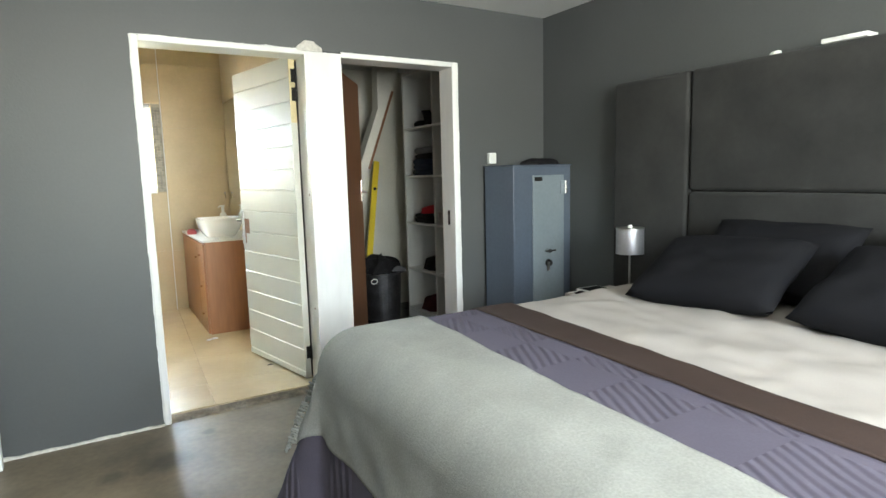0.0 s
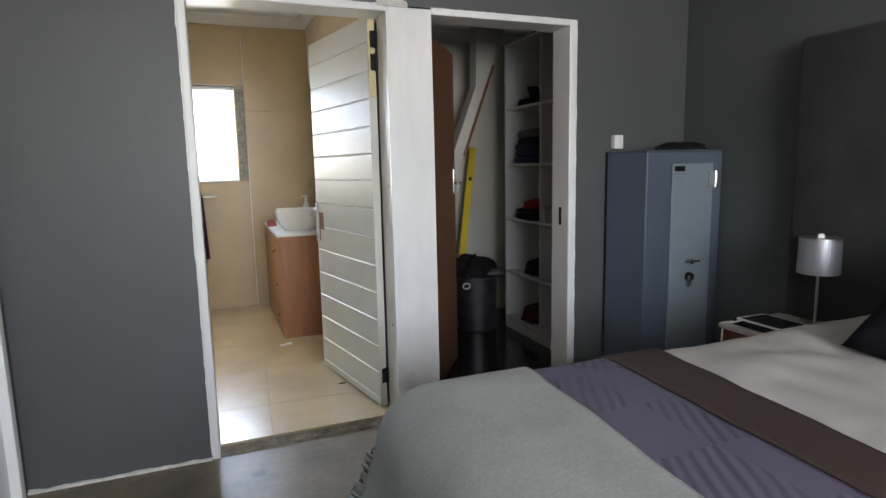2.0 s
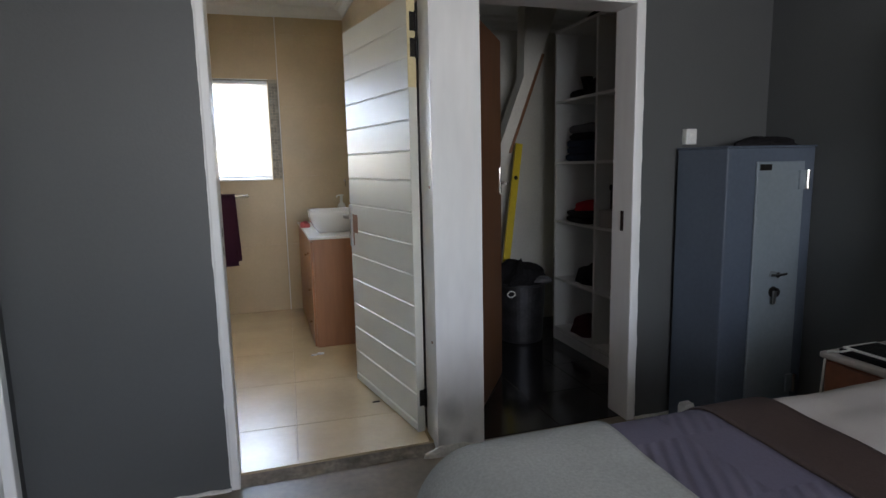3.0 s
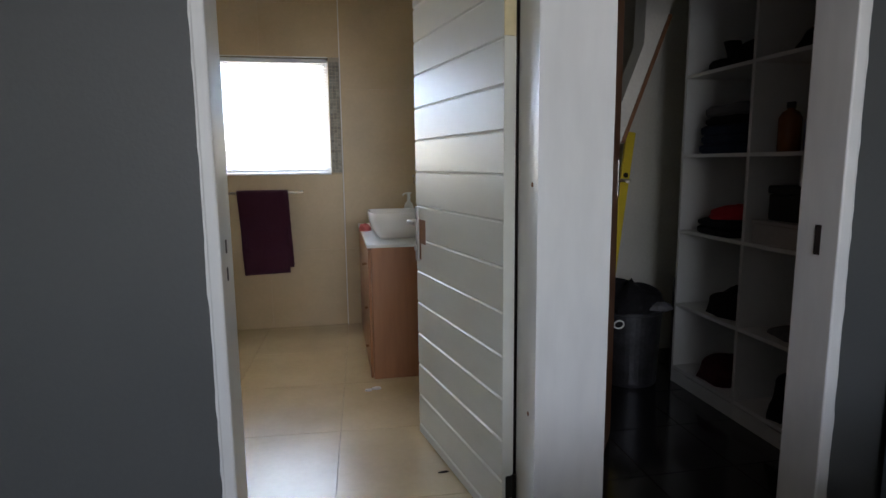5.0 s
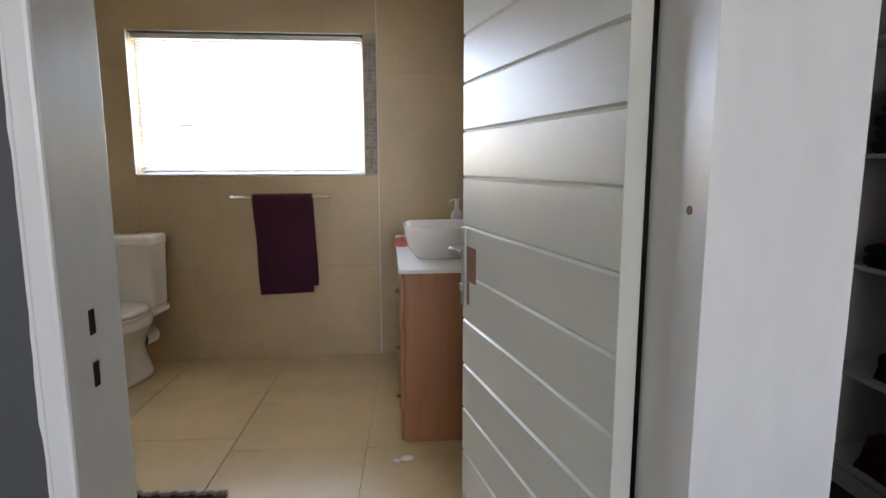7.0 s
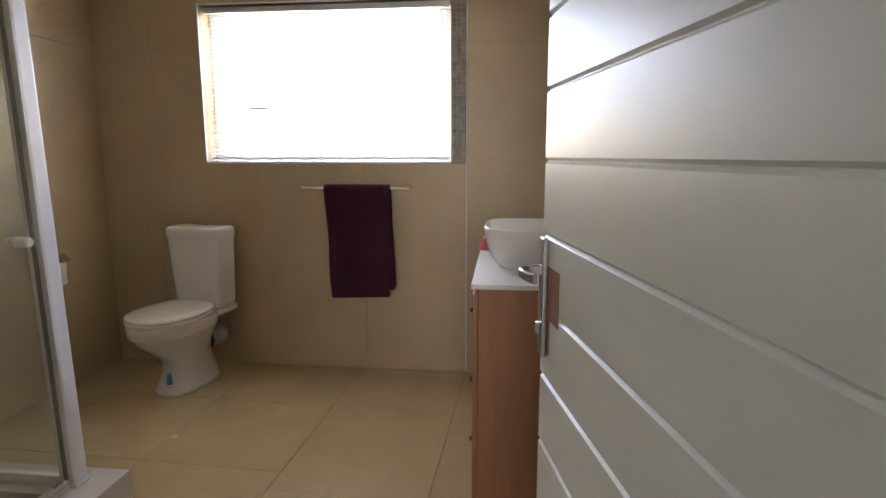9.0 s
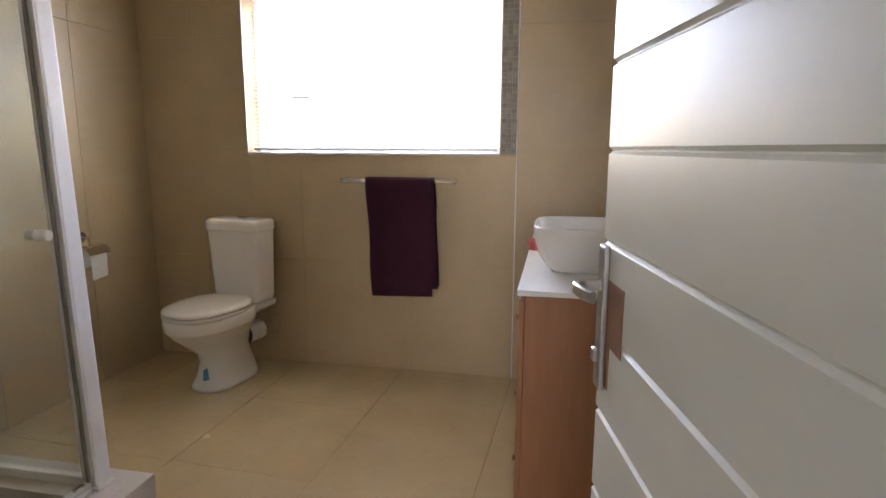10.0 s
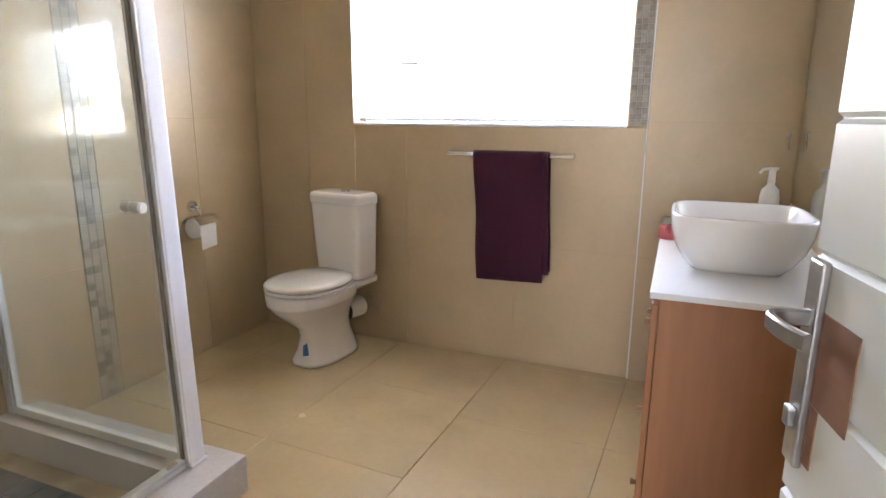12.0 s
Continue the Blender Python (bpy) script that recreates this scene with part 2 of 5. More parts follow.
def dusty_glass_material():
    """Shower glass with a thin film of dried soap."""
    m = glass_material("soap-filmed glass", (0.95, 0.965, 0.95))
    nodes, links = m.node_tree.nodes, m.node_tree.links
    film, mix, cloud = nodes.new("ShaderNodeBsdfDiffuse"), nodes.new("ShaderNodeMixShader"), nodes.new("ShaderNodeTexNoise")
    film.inputs["Color"].default_value = (0.7, 0.7, 0.66, 1)
    cloud.inputs["Scale"].default_value, cloud.inputs["Detail"].default_value = 3.0, 4
    amount = nodes.new("ShaderNodeMapRange")
    amount.inputs["To Min"].default_value, amount.inputs["To Max"].default_value = 0.0, 0.075
    geo = nodes.new("ShaderNodeNewGeometry")
    links.new(geo.outputs["Position"], cloud.inputs["Vector"])
    links.new(cloud.outputs["Fac"], amount.inputs["Value"])
    out = nodes["Material Output"]
    links.new(amount.outputs[0], mix.inputs[0])
    links.new(out.inputs["Surface"].links[0].from_socket, mix.inputs[1])
    links.new(film.outputs[0], mix.inputs[2])
    links.new(mix.outputs[0], out.inputs["Surface"])
    return m


SHOWER_GLASS = dusty_glass_material()
MIRROR = material("silvered mirror", (0.86, 0.88, 0.87), 0.02, 1.0, grain=0.0, stain=0.0, bump=0.0)


def quilt_material():
    """Purple grey quilting: diagonal ribs whose slant changes from patch to patch."""
    m = material("purple grey quilted cotton", (0.105, 0.095, 0.125), 0.7, grain=0.06, grain_scale=150, stain=0.08, bump=0.15, bump_scale=250, spec=0.15)
    nodes, links = m.node_tree.nodes, m.node_tree.links
    bsdf, geo = nodes["Principled BSDF"], nodes.new("ShaderNodeNewGeometry")
    mp = nodes.new("ShaderNodeMapping")
    mp.inputs["Rotation"].default_value = (0, 0, radians(28))
    ribs = nodes.new("ShaderNodeTexWave")
    ribs.inputs["Scale"].default_value, ribs.inputs["Distortion"].default_value = 11.0, 0.8
    links.new(geo.outputs["Position"], mp.inputs["Vector"])
    links.new(mp.outputs[0], ribs.inputs["Vector"])
    check = nodes.new("ShaderNodeTexChecker")
    check.inputs["Scale"].default_value = 4.6
    flat = nodes.new("ShaderNodeMapping")
    flat.inputs["Scale"].default_value = (1, 1, 0.001)
    links.new(geo.outputs["Position"], flat.inputs["Vector"])
    links.new(flat.outputs[0], check.inputs["Vector"])
    mix = nodes.new("ShaderNodeMix")
    links.new(check.outputs["Fac"], mix.inputs["Factor"])
    links.new(ribs.outputs["Fac"], mix.inputs["A"])
    mix.inputs["B"].default_value = 0.5
    b = nodes.new("ShaderNodeBump")
    b.inputs["Strength"].default_value, b.inputs["Distance"].default_value = 0.7, 0.007
    links.new(mix.outputs["Result"], b.inputs["Height"])
    links.new(b.outputs[0], bsdf.inputs["Normal"])
    return m


QUILT = quilt_material()


# ---- building helpers ----
def mesh_of(name, bm, mat, smooth=False):
    me = bpy.data.meshes.new(name)
    bmesh.ops.recalc_face_normals(bm, faces=bm.faces[:])
    bm.to_mesh(me)
    bm.free()
    me.materials.append(mat)
    if smooth:
        me.polygons.foreach_set("use_smooth", [True] * len(me.polygons))
    return me


def part(name, bm, mat, parent, label="", smooth=False, local=False):
    """One mesh under a thing or a part. Coordinates are the world's, or the parent's own if local."""
    if not local:
        base = Vector((0, 0, 0))
        p = parent
        while p is not None:
            base += p.location
            p = p.parent
        bmesh.ops.translate(bm, vec=-base, verts=bm.verts[:])
    ob = new(name, mesh_of(name, bm, mat, smooth))
    ob.parent = parent
    if label:
        ob["label"] = label
    return ob


def thing(name, at, label, category, group="", kind="", turn=0):
    ob = new(name)
    ob.empty_display_size = 0.1
    ob.location = at
    ob.rotation_euler = (0, 0, radians(turn))
    return tagged(ob, label, category, group, kind)


def solid(name, bm, mat, label, category, kind="", smooth=False, group=""):
    """A top-level thing that is one mesh."""
    return tagged(new(name, mesh_of(name, bm, mat, smooth)), label, category, group, kind)


def box(bm, x0, x1, y0, y1, z0, z1, bevel=0.0, segments=2):
    m = Matrix.LocRotScale(((x0 + x1) / 2, (y0 + y1) / 2, (z0 + z1) / 2), None, (abs(x1 - x0), abs(y1 - y0), abs(z1 - z0)))
    made = bmesh.ops.create_cube(bm, size=1, matrix=m)["verts"]
    if bevel:
        edges = list({e for v in made for e in v.link_edges})
        bmesh.ops.bevel(bm, geom=edges, offset=bevel, segments=segments, affect="EDGES", profile=0.5)
    return bm


def boxed(*args, **kw):
    return box(bmesh.new(), *args, **kw)


def rod(bm, a, b, r0, r1=None, seg=16):
    a, b = Vector(a), Vector(b)
    d = b - a
    m = Matrix.Translation((a + b) / 2) @ d.to_track_quat("Z", "Y").to_matrix().to_4x4()
    bmesh.ops.create_cone(bm, cap_ends=True, segments=seg, radius1=r0, radius2=r0 if r1 is None else r1, depth=d.length, matrix=m)
    return bm


def rods(*args, **kw):
    return rod(bmesh.new(), *args, **kw)


def loft(bm, rings, close_top=True, close_bottom=True):
    """Skin between rings of equal point counts."""
    loops = [[bm.verts.new(p) for p in ring] for ring in rings]
    n = len(loops[0])
    for a, b in zip(loops, loops[1:]):
        for i in range(n):
            bm.faces.new((a[i], a[(i + 1) % n], b[(i + 1) % n], b[i]))
    if close_bottom:
        bm.faces.new(loops[0][::-1])
    if close_top:
        bm.faces.new(loops[-1])
    return bm


def oval(cx, cy, z, hx, hy, power=2.0, n=40, tilt=0.0):
    ring = []
    for i in range(n):
        a = 2 * math.pi * i / n
        c, s = math.cos(a), math.sin(a)
        x = math.copysign(abs(c) ** (2 / power), c) * hx
        y = math.copysign(abs(s) ** (2 / power), s) * hy
        ring.append((cx + x, cy + y, z + tilt * y))
    return ring


def sweep(bm, path, radius, seg=10):
    """A tube along a path."""
    pts = [Vector(p) for p in path]
    rings = []
    for i, p in enumerate(pts):
        d = (pts[min(i + 1, len(pts) - 1)] - pts[max(i - 1, 0)]).normalized()
        q = d.to_track_quat("Z", "Y")
        rings.append([p + q @ Vector((math.cos(2 * math.pi * k / seg) * radius, math.sin(2 * math.pi * k / seg) * radius, 0)) for k in range(seg)])
    return loft(bm, rings)


def pillow_mesh(w, h, d, sag=0.0, seed=0, n=22):
    """A stuffed rectangle lying in x (w) and y (h), thickness d."""
    bm = bmesh.new()
    grids = []
    for side in (1, -1):
        g = []
        for j in range(n + 1):
            row = []
            for i in range(n + 1):
                u, v = 2 * i / n - 1, 2 * j / n - 1
                full = max(0, (1 - u ** 4) * (1 - v ** 4)) ** 0.45
                pinch = 1 - 0.07 * (1 - abs(u)) * abs(v) ** 3 - 0.0
                pinch_x = 1 - 0.07 * (1 - abs(v)) * abs(u) ** 3
                wrinkle = noise.noise(Vector((u * 3 + seed, v * 3, side * 2.0))) * 0.18 + noise.noise(Vector((u * 7 + seed, v * 7, side))) * 0.07
                z = side * d / 2 * full * (1 + wrinkle) - sag * u * u
                row.append(bm.verts.new((u * w / 2 * pinch_x, v * h / 2 * pinch, z)))
            g.append(row)
        grids.append(g)
    for g in grids:
        for j in range(n):
            for i in range(n):
                bm.faces.new((g[j][i], g[j][i + 1], g[j + 1][i + 1], g[j + 1][i]))
    bmesh.ops.remove_doubles(bm, verts=bm.verts[:], dist=0.002)
    return bm


def folded(bm, cx, cy, z, w, d, h, seed):
    """A folded garment: a soft slab with uneven edges."""
    rings = []
    n = 28
    for k, (dz, s) in enumerate(((0, 0.93), (0.25, 1.0), (0.75, 1.0), (1.0, 0.90))):
        ring = []
        for p in oval(cx, cy, z + dz * h, w / 2 * s, d / 2 * s, 5.0, n):
            q = Vector(p)
            f = noise.noise(q * 9 + Vector((seed * 3.1, 0, 0)))
            ring.append((q.x + f * 0.014, q.y + f * 0.014, q.z + noise.noise(q * 11 + Vector((0, seed, 0))) * h * 0.25 * (k > 1)))
        rings.append(ring)
    return loft(bm, rings)


def heap(bm, cx, cy, z, rx, ry, h, seed, n=26, rings=9):
    """A soft uneven heap of cloth."""
    out = []
    for j in range(rings):
        t = j / (rings - 1)
        r = math.cos(t * math.pi / 2) ** 0.6 if t < 1 else 0.03
        ring = []
        for i in range(n):
            a = 2 * math.pi * i / n
            f = 1 + 0.30 * noise.noise(Vector((math.cos(a) * 1.7 + seed, math.sin(a) * 1.7, t * 2.2)))
            ring.append((cx + math.cos(a) * rx * r * f, cy + math.sin(a) * ry * r * f, z + max(0, h * math.sin(t * math.pi / 2) * (0.9 + 0.3 * noise.noise(Vector((math.cos(a) + seed, math.sin(a), t)))) ) * (t > 0)))
        out.append(ring)
    return loft(bm, out)


# ---- the shell ----
D0, D1 = 3.20, 3.352         # door wall, bedroom and bathroom faces
XL, XR = 0.02, 3.45          # bedroom side walls
YB = -1.60                   # bedroom back wall
BX0, BX1 = -0.98, 1.713      # bathroom side walls
BY1 = 6.147                  # bathroom window wall
BZ = 0.035                   # bathroom floor
H_BED, H_BATH, H_CLOSET = 2.445, 2.683, 2.44
O1, O2, P1, P2, C1 = 0.736, 0.771, 1.632, 1.858, 2.69   # door frames and the post between
C2 = C1 - 0.045
HEAD, HEAD2 = 2.04, 2.07
CY1 = 5.15                   # closet back wall


def slab(name, mat, label, category, *boxes):
    bm = bmesh.new()
    for b in boxes:
        box(bm, *b)
    return solid(name, bm, mat, label, category, "structure")


slab("wall_door_side", GREY_WALL, "dark grey painted bedroom wall with two doorways", "wall",
     (XL - 0.12, O1, D0, D1 - 0.004, 0, 2.75), (O1, C1, D0, D1 - 0.004, HEAD2, 2.75), (C1, XR + 0.12, D0, D1 - 0.004, 0, 2.75))
slab("wall_headboard_side", GREY_WALL, "dark grey painted bedroom wall behind the headboard", "wall", (XR, XR + 0.12, YB - 0.12, D0 - 0.001, 0, 2.75))
slab("wall_left", GREY_WALL, "dark grey painted bedroom side wall with a doorway", "wall",
     (XL - 0.12, XL, 3.125, D0 - 0.001, 0, 2.75), (XL - 0.12, XL, YB - 0.12, 2.24, 0, 2.75), (XL - 0.12, XL, 2.24, 3.125, 2.07, 2.75))
slab("wall_back", GREY_WALL, "dark grey painted bedroom wall with a window", "wall",
     (XL, 0.5, YB - 0.12, YB, 0, 2.75), (2.4, XR, YB - 0.12, YB, 0, 2.75), (0.5, 2.4, YB - 0.12, YB, 0, 1.1), (0.5, 2.4, YB - 0.12, YB, 2.3, 2.75))
slab("ceiling_bedroom", CEILING_PAINT, "matt white bedroom ceiling", "ceiling", (XL - 0.12, XR + 0.12, YB - 0.12, D0 - 0.002, H_BED, H_BED + 0.12))
slab("floor_bedroom", SCREED, "brown stained cement screed floor of the bedroom", "floor", (XL - 0.12, XR + 0.12, YB - 0.12, D0 + 0.055, -0.15, 0))
slab("floor_hall", SCREED, "cement floor beyond the side doorway", "floor", (-1.3, XL - 0.122, 1.9, 3.2, -0.15, 0))

# bathroom shell
slab("wall_bath_left", WALL_GROUT, "bathroom side wall behind beige tiles", "wall", (BX0 - 0.14, BX0 - 0.008, D1, BY1 + 0.2, -0.15, 2.75))
WX0, WX1, WZ0, WZ1 = -0.345, 1.046, 1.229, 2.074
WXM = (WX0 + WX1) / 2
slab("wall_window_side", WALL_GROUT, "bathroom outer wall with a wide window", "wall",
     (BX0 - 0.008, WX0, BY1 + 0.008, BY1 + 0.2, -0.15, 2.75), (WX1, BX1 + 0.09, BY1 + 0.008, BY1 + 0.2, -0.15, 2.75),
     (WX0, WX1, BY1 + 0.008, BY1 + 0.2, -0.15, WZ0), (WX0, WX1, BY1 + 0.008, BY1 + 0.2, WZ1, 2.75))
slab("wall_partition", CLOSET_WALL, "partition between the bathroom and the closet", "wall", (BX1 + 0.008, P2 - 0.005, D1, BY1 + 0.007, -0.15, 2.75))
slab("wall_bath_front", WALL_GROUT, "bathroom wall beside the doorway", "wall", (BX0 - 0.008, O1, D1, D1 + 0.006, 0, 2.75), (O1, P1 + 0.02, D1, D1 + 0.006, HEAD2, 2.75), (P1 + 0.03, BX1, D1, D1 + 0.006, 0, 2.75))
slab("ceiling_bathroom", CEILING_PAINT, "white bathroom ceiling", "ceiling", (BX0 - 0.14, BX1 + 0.09, D1 - 0.13, BY1 + 0.2, H_BATH, H_BATH + 0.12))
slab("floor_bathroom", GROUT, "bathroom floor bed under cream tiles", "floor", (BX0 - 0.008, BX1 + 0.008, D0 + 0.06, BY1 + 0.008, -0.15, BZ - 0.006))

# closet shell
slab("wall_closet_back", CLOSET_WALL, "off-white closet back wall", "wall", (P2 - 0.005, XR + 0.12, CY1, CY1 + 0.12, -0.15, 2.75))
slab("wall_closet_side", CLOSET_WALL, "off-white closet side wall", "wall", (XR, XR + 0.12, D1, CY1, -0.15, 2.75))
slab("wall_closet_front", CLOSET_WALL, "off-white closet wall beside the doorway", "wall", (C1, XR, D1 - 0.003, D1 + 0.004, 0, 2.6), (P2, C1, D1 - 0.003, D1 + 0.004, HEAD2, 2.6))
slab("ceiling_closet", CEILING_PAINT, "white closet ceiling", "ceiling", (P2, XR, D1 + 0.005, CY1, H_CLOSET, H_CLOSET + 0.1))
slab("floor_closet", GROUT, "closet floor bed under black tiles", "floor", (P2 - 0.004, XR, D0 + 0.06, CY1, -0.15, -0.006))

# white door frames
bm = bmesh.new()
box(bm, O1, O2, D0 - 0.008, D1 + 0.012, 0, HEAD2, 0.006)
frame_1 = thing("door_frame_1", (O1, D0, 0), "worn white painted frame of the bathroom doorway", "door frame", kind="structure")
part("jamb", bm, WHITE_PAINT, frame_1, "worn white jamb with latch slots")
part("head", boxed(O2, P1, D0 - 0.008, D1 + 0.012, HEAD, HEAD2, 0.006), WHITE_PAINT, frame_1)
for z in (1.072, 0.995):
    part("latch_slot", boxed(O2 - 0.002, O2 + 0.0015, 3.262, 3.276, z - 0.018, z + 0.018), BLACK_METAL, frame_1, "dark latch slot")
post = thing("door_post", (P1, D0, 0), "broad white painted post between the two doorways, dirty at its foot", "post", kind="structure")
bm = bmesh.new()
rings = []
for z in (0.0, 0.03, 0.5, 1.0, 1.5, 2.06):
    rings.append([(P1, D0 - 0.014, z), (P2, D0 - 0.014, z), (P2, D1 + 0.012, z), (P1, D1 + 0.012, z)])
loft(bm, rings)
bmesh.ops.bevel(bm, geom=[e for e in bm.edges if abs(e.verts[0].co.z - e.verts[1].co.z) > 0.01], offset=0.008, segments=2, affect="EDGES")
part("body", bm, POST_PAINT, post)
bm = bmesh.new()
rings = []
for z, s in ((2.061, 1.0), (2.085, 0.96), (2.105, 0.55), (2.118, 0.4)):
    rings.append([(p[0], p[1], p[2] + 0.006 * noise.noise(Vector(p) * 20)) for p in oval(1.665, D0 + 0.03, z, 0.085 * s, 0.046, 4, 18)])
part("plaster_lump", loft(bm, rings), PLASTER, post, "ragged lump of white plaster on top")
for x, y, z in ((P1 - 0.001, 3.232, 1.226), (P1 - 0.001, 3.245, 0.52)):
    part("screw_hole", rods((x - 0.001, y, z), (x + 0.002, y, z), 0.007, seg=10), BARE_WOOD, post, "rusty screw hole")
# dark strip puts the hinge gap's shade into colour
part("rebate", boxed(P1 + 0.006, P1 + 0.03, D1 + 0.0125, D1 + 0.09, 0.036, HEAD, 0.002), SEAL_AND_SHADE, post, "dark strip standing for shade in the hinge gap")
part("foot_plaster", loft(bmesh.new(), [[(p[0], p[1], p[2] + 0.01 * noise.noise(Vector(p) * 25)) for p in oval(1.70, D0 - 0.018, z, 0.14 * s, 0.02 * s, 3, 20)] for z, s in ((0.0, 1.0), (0.02, 0.95), (0.045, 0.4))]), PLASTER, post, "crumbling plaster at the foot")
frame_2 = thing("door_frame_2", (C1, D0, 0), "worn white painted frame of the closet doorway", "door frame", kind="structure")
part("jamb", boxed(C2, C1, D0 - 0.008, D1 + 0.012, 0, HEAD2, 0.006), WHITE_PAINT, frame_2)
part("head", boxed(P2, C2, D0 - 0.008, D1 + 0.012, HEAD, HEAD2, 0.006), WHITE_PAINT, frame_2)
part("latch_plate", boxed(C2 - 0.003, C2 + 0.001, 3.262, 3.285, 0.975, 1.075), VALANCE, frame_2, "dark latch recess")



def ragged_paint(frame_ob, along, at, start, end):
    """Uneven paint that runs past a frame's edge on to the wall."""
    n = 70
    rings = []
    for i in range(n + 1):
        s = start + (end - start) * i / n
        w = 0.003 + 0.006 * max(0, noise.noise(Vector((s * 13, at * 3, 2.0)))) + 0.005 * max(0, noise.noise(Vector((s * 47, at, 7.0))))
        y0, y1 = D0 - 0.0035, D0 + 0.0005
        if along == "x":
            rings.append([(s, y0, at), (s, y1, at), (s, y1, at + w), (s, y0, at + w)])
        else:
            rings.append([(at, y0, s), (at, y1, s), (at - w * along, y1, s), (at - w * along, y0, s)])
    part("paint_edge", loft(bmesh.new(), rings), WHITE_PAINT, frame_ob, "uneven painted edge")


ragged_paint(frame_1, "x", HEAD2, O1, P1)
ragged_paint(frame_2, "x", HEAD2, P2, C1)
ragged_paint(frame_1, 1, O1, 0.02, HEAD2)
ragged_paint(frame_2, -1, C1, 0.02, HEAD2)

# side doorway at the bedroom's corner
frame_3 = thing("door_frame_3", (XL, 3.1, 0), "white painted frame of the bedroom side doorway", "door frame", kind="structure")
part("jamb", boxed(XL - 0.13, XL + 0.015, 3.08, 3.125, 0, 2.07, 0.004), WHITE_PAINT, frame_3)
part("jamb", boxed(XL - 0.13, XL + 0.015, 2.24, 2.285, 0, 2.07, 0.004), WHITE_PAINT, frame_3)
part("head", boxed(XL - 0.13, XL + 0.015, 2.285, 3.08, 2.025, 2.07, 0.004), WHITE_PAINT, frame_3)
door_3 = thing("door_3", (XL - 0.05, 2.29, 0), "closed white painted bedroom side door", "door", kind="structure")
part("leaf", boxed(XL - 0.06, XL - 0.02, 2.288, 3.077, 0.006, 2.022, 0.003), WHITE_PAINT, door_3)
part("handle", sweep(bmesh.new(), [(XL - 0.02, 2.36, 1.02), (XL + 0.03, 2.36, 1.02), (XL + 0.035, 2.40, 1.02), (XL + 0.035, 2.48, 1.02)], 0.009), STEEL, door_3, "steel lever handle")


def ragged_strip(name, x0, x1, y0, y1, label, along="x"):
    """A thin uneven strip of bare plaster along the foot of a wall."""
    bm = bmesh.new()
    n = 60
    rings = []
    for i in range(n + 1):
        t = i / n
        h = 0.014 + 0.008 * noise.noise(Vector((t * 14 + x0, 1.3, 0)))
        w = 0.010 + 0.004 * noise.noise(Vector((t * 17 + x0, 5.3, 0)))
        if along == "x":
            x = x0 + (x1 - x0) * t
            rings.append([(x, y1, 0.0), (x, y1 - w, 0.0), (x, y1 - w, h * 0.7), (x, y1, h)])
        else:
            y = y0 + (y1 - y0) * t
            rings.append([(x1, y, 0.0), (x1 - w, y, 0.0), (x1 - w, y, h * 0.7), (x1, y, h)])
    return solid(name, loft(bm, rings), PLASTER, label, "baseboard", "structure")


ragged_strip("baseboard", XL, O1 - 0.001, D0, D0 - 0.0005, "ragged white plaster edge along the wall foot")
ragged_strip("baseboard", C1 + 0.001, XR, D0, D0 - 0.0005, "ragged white plaster edge along the wall foot")
bm = bmesh.new()
rings = []
for i in range(41):
    x = O2 + (P1 - O2) * i / 40
    f, g = noise.noise(Vector((x * 12, 0, 0))), noise.noise(Vector((x * 30, 4, 0)))
    rings.append([(x, D0 + 0.059, 0.0), (x, D0 + 0.005 + 0.012 * f, 0.0), (x, D0 + 0.02 + 0.012 * g, 0.012 + 0.006 * f), (x, D0 + 0.045 + 0.006 * g, 0.02 + 0.006 * g), (x, D0 + 0.059, 0.026)])
solid("threshold", loft(bm, rings), CEMENT, "crumbling cement edge under the bathroom doorway", "threshold", "structure")

# cornice round the bathroom ceiling
prof = [(0.0, -0.085), (0.012, -0.085), (0.02, -0.06), (0.045, -0.03), (0.075, -0.016), (0.085, 0.0), (0.0, 0.0)]


def cornice(name, a, b, inward, z):
    bm = bmesh.new()
    a, b, inward = Vector(a), Vector(b), Vector(inward)
    loft(bm, [[(p.x + inward.x * d, p.y + inward.y * d, z - 0.001 + h) for d, h in prof] for p in (a, b)])
    return solid(name, bm, CEILING_PAINT, "white moulded cornice under the ceiling", "cornice", "structure")


cornice("trim", (BX0, BY1 - 0.001), (BX1, BY1 - 0.001), (0, -1), H_BATH)
cornice("trim", (BX1 - 0.001, D1 + 0.01), (BX1 - 0.001, BY1 - 0.09), (-1, 0), H_BATH)
cornice("trim", (BX0 + 0.001, D1 + 0.01), (BX0 + 0.001, BY1 - 0.09), (1, 0), H_BATH)
cornice("trim", (P2, CY1 - 0.001), (XR, CY1 - 0.001), (0, -1), H_CLOSET)

# ---- outside ----
slab("ground", SAND, "pale paving outside the window reaching far away", "ground", (-900, 900, -900, 1500, -0.30, -0.16))
slab("garden_wall", GARDEN_WALL, "low plastered garden wall outside the window", "wall", (-14, 14, 13.0, 13.2, -0.2, 1.55))
# unseen slab, added to shut the sky's light out of the rooms
slab("roof", OUTSIDE_WALL, "unseen flat slab added over the rooms to block sky light", "roof", (-1.4, 3.75, -1.85, 6.75, 2.78, 2.95))
slab("wall_hall", OUTSIDE_WALL, "plain wall closing the hall", "wall", (-1.4, -1.3, 1.9, 3.2, -0.15, 2.78), (-1.3, XL - 0.122, 1.8, 1.9, -0.15, 2.78))

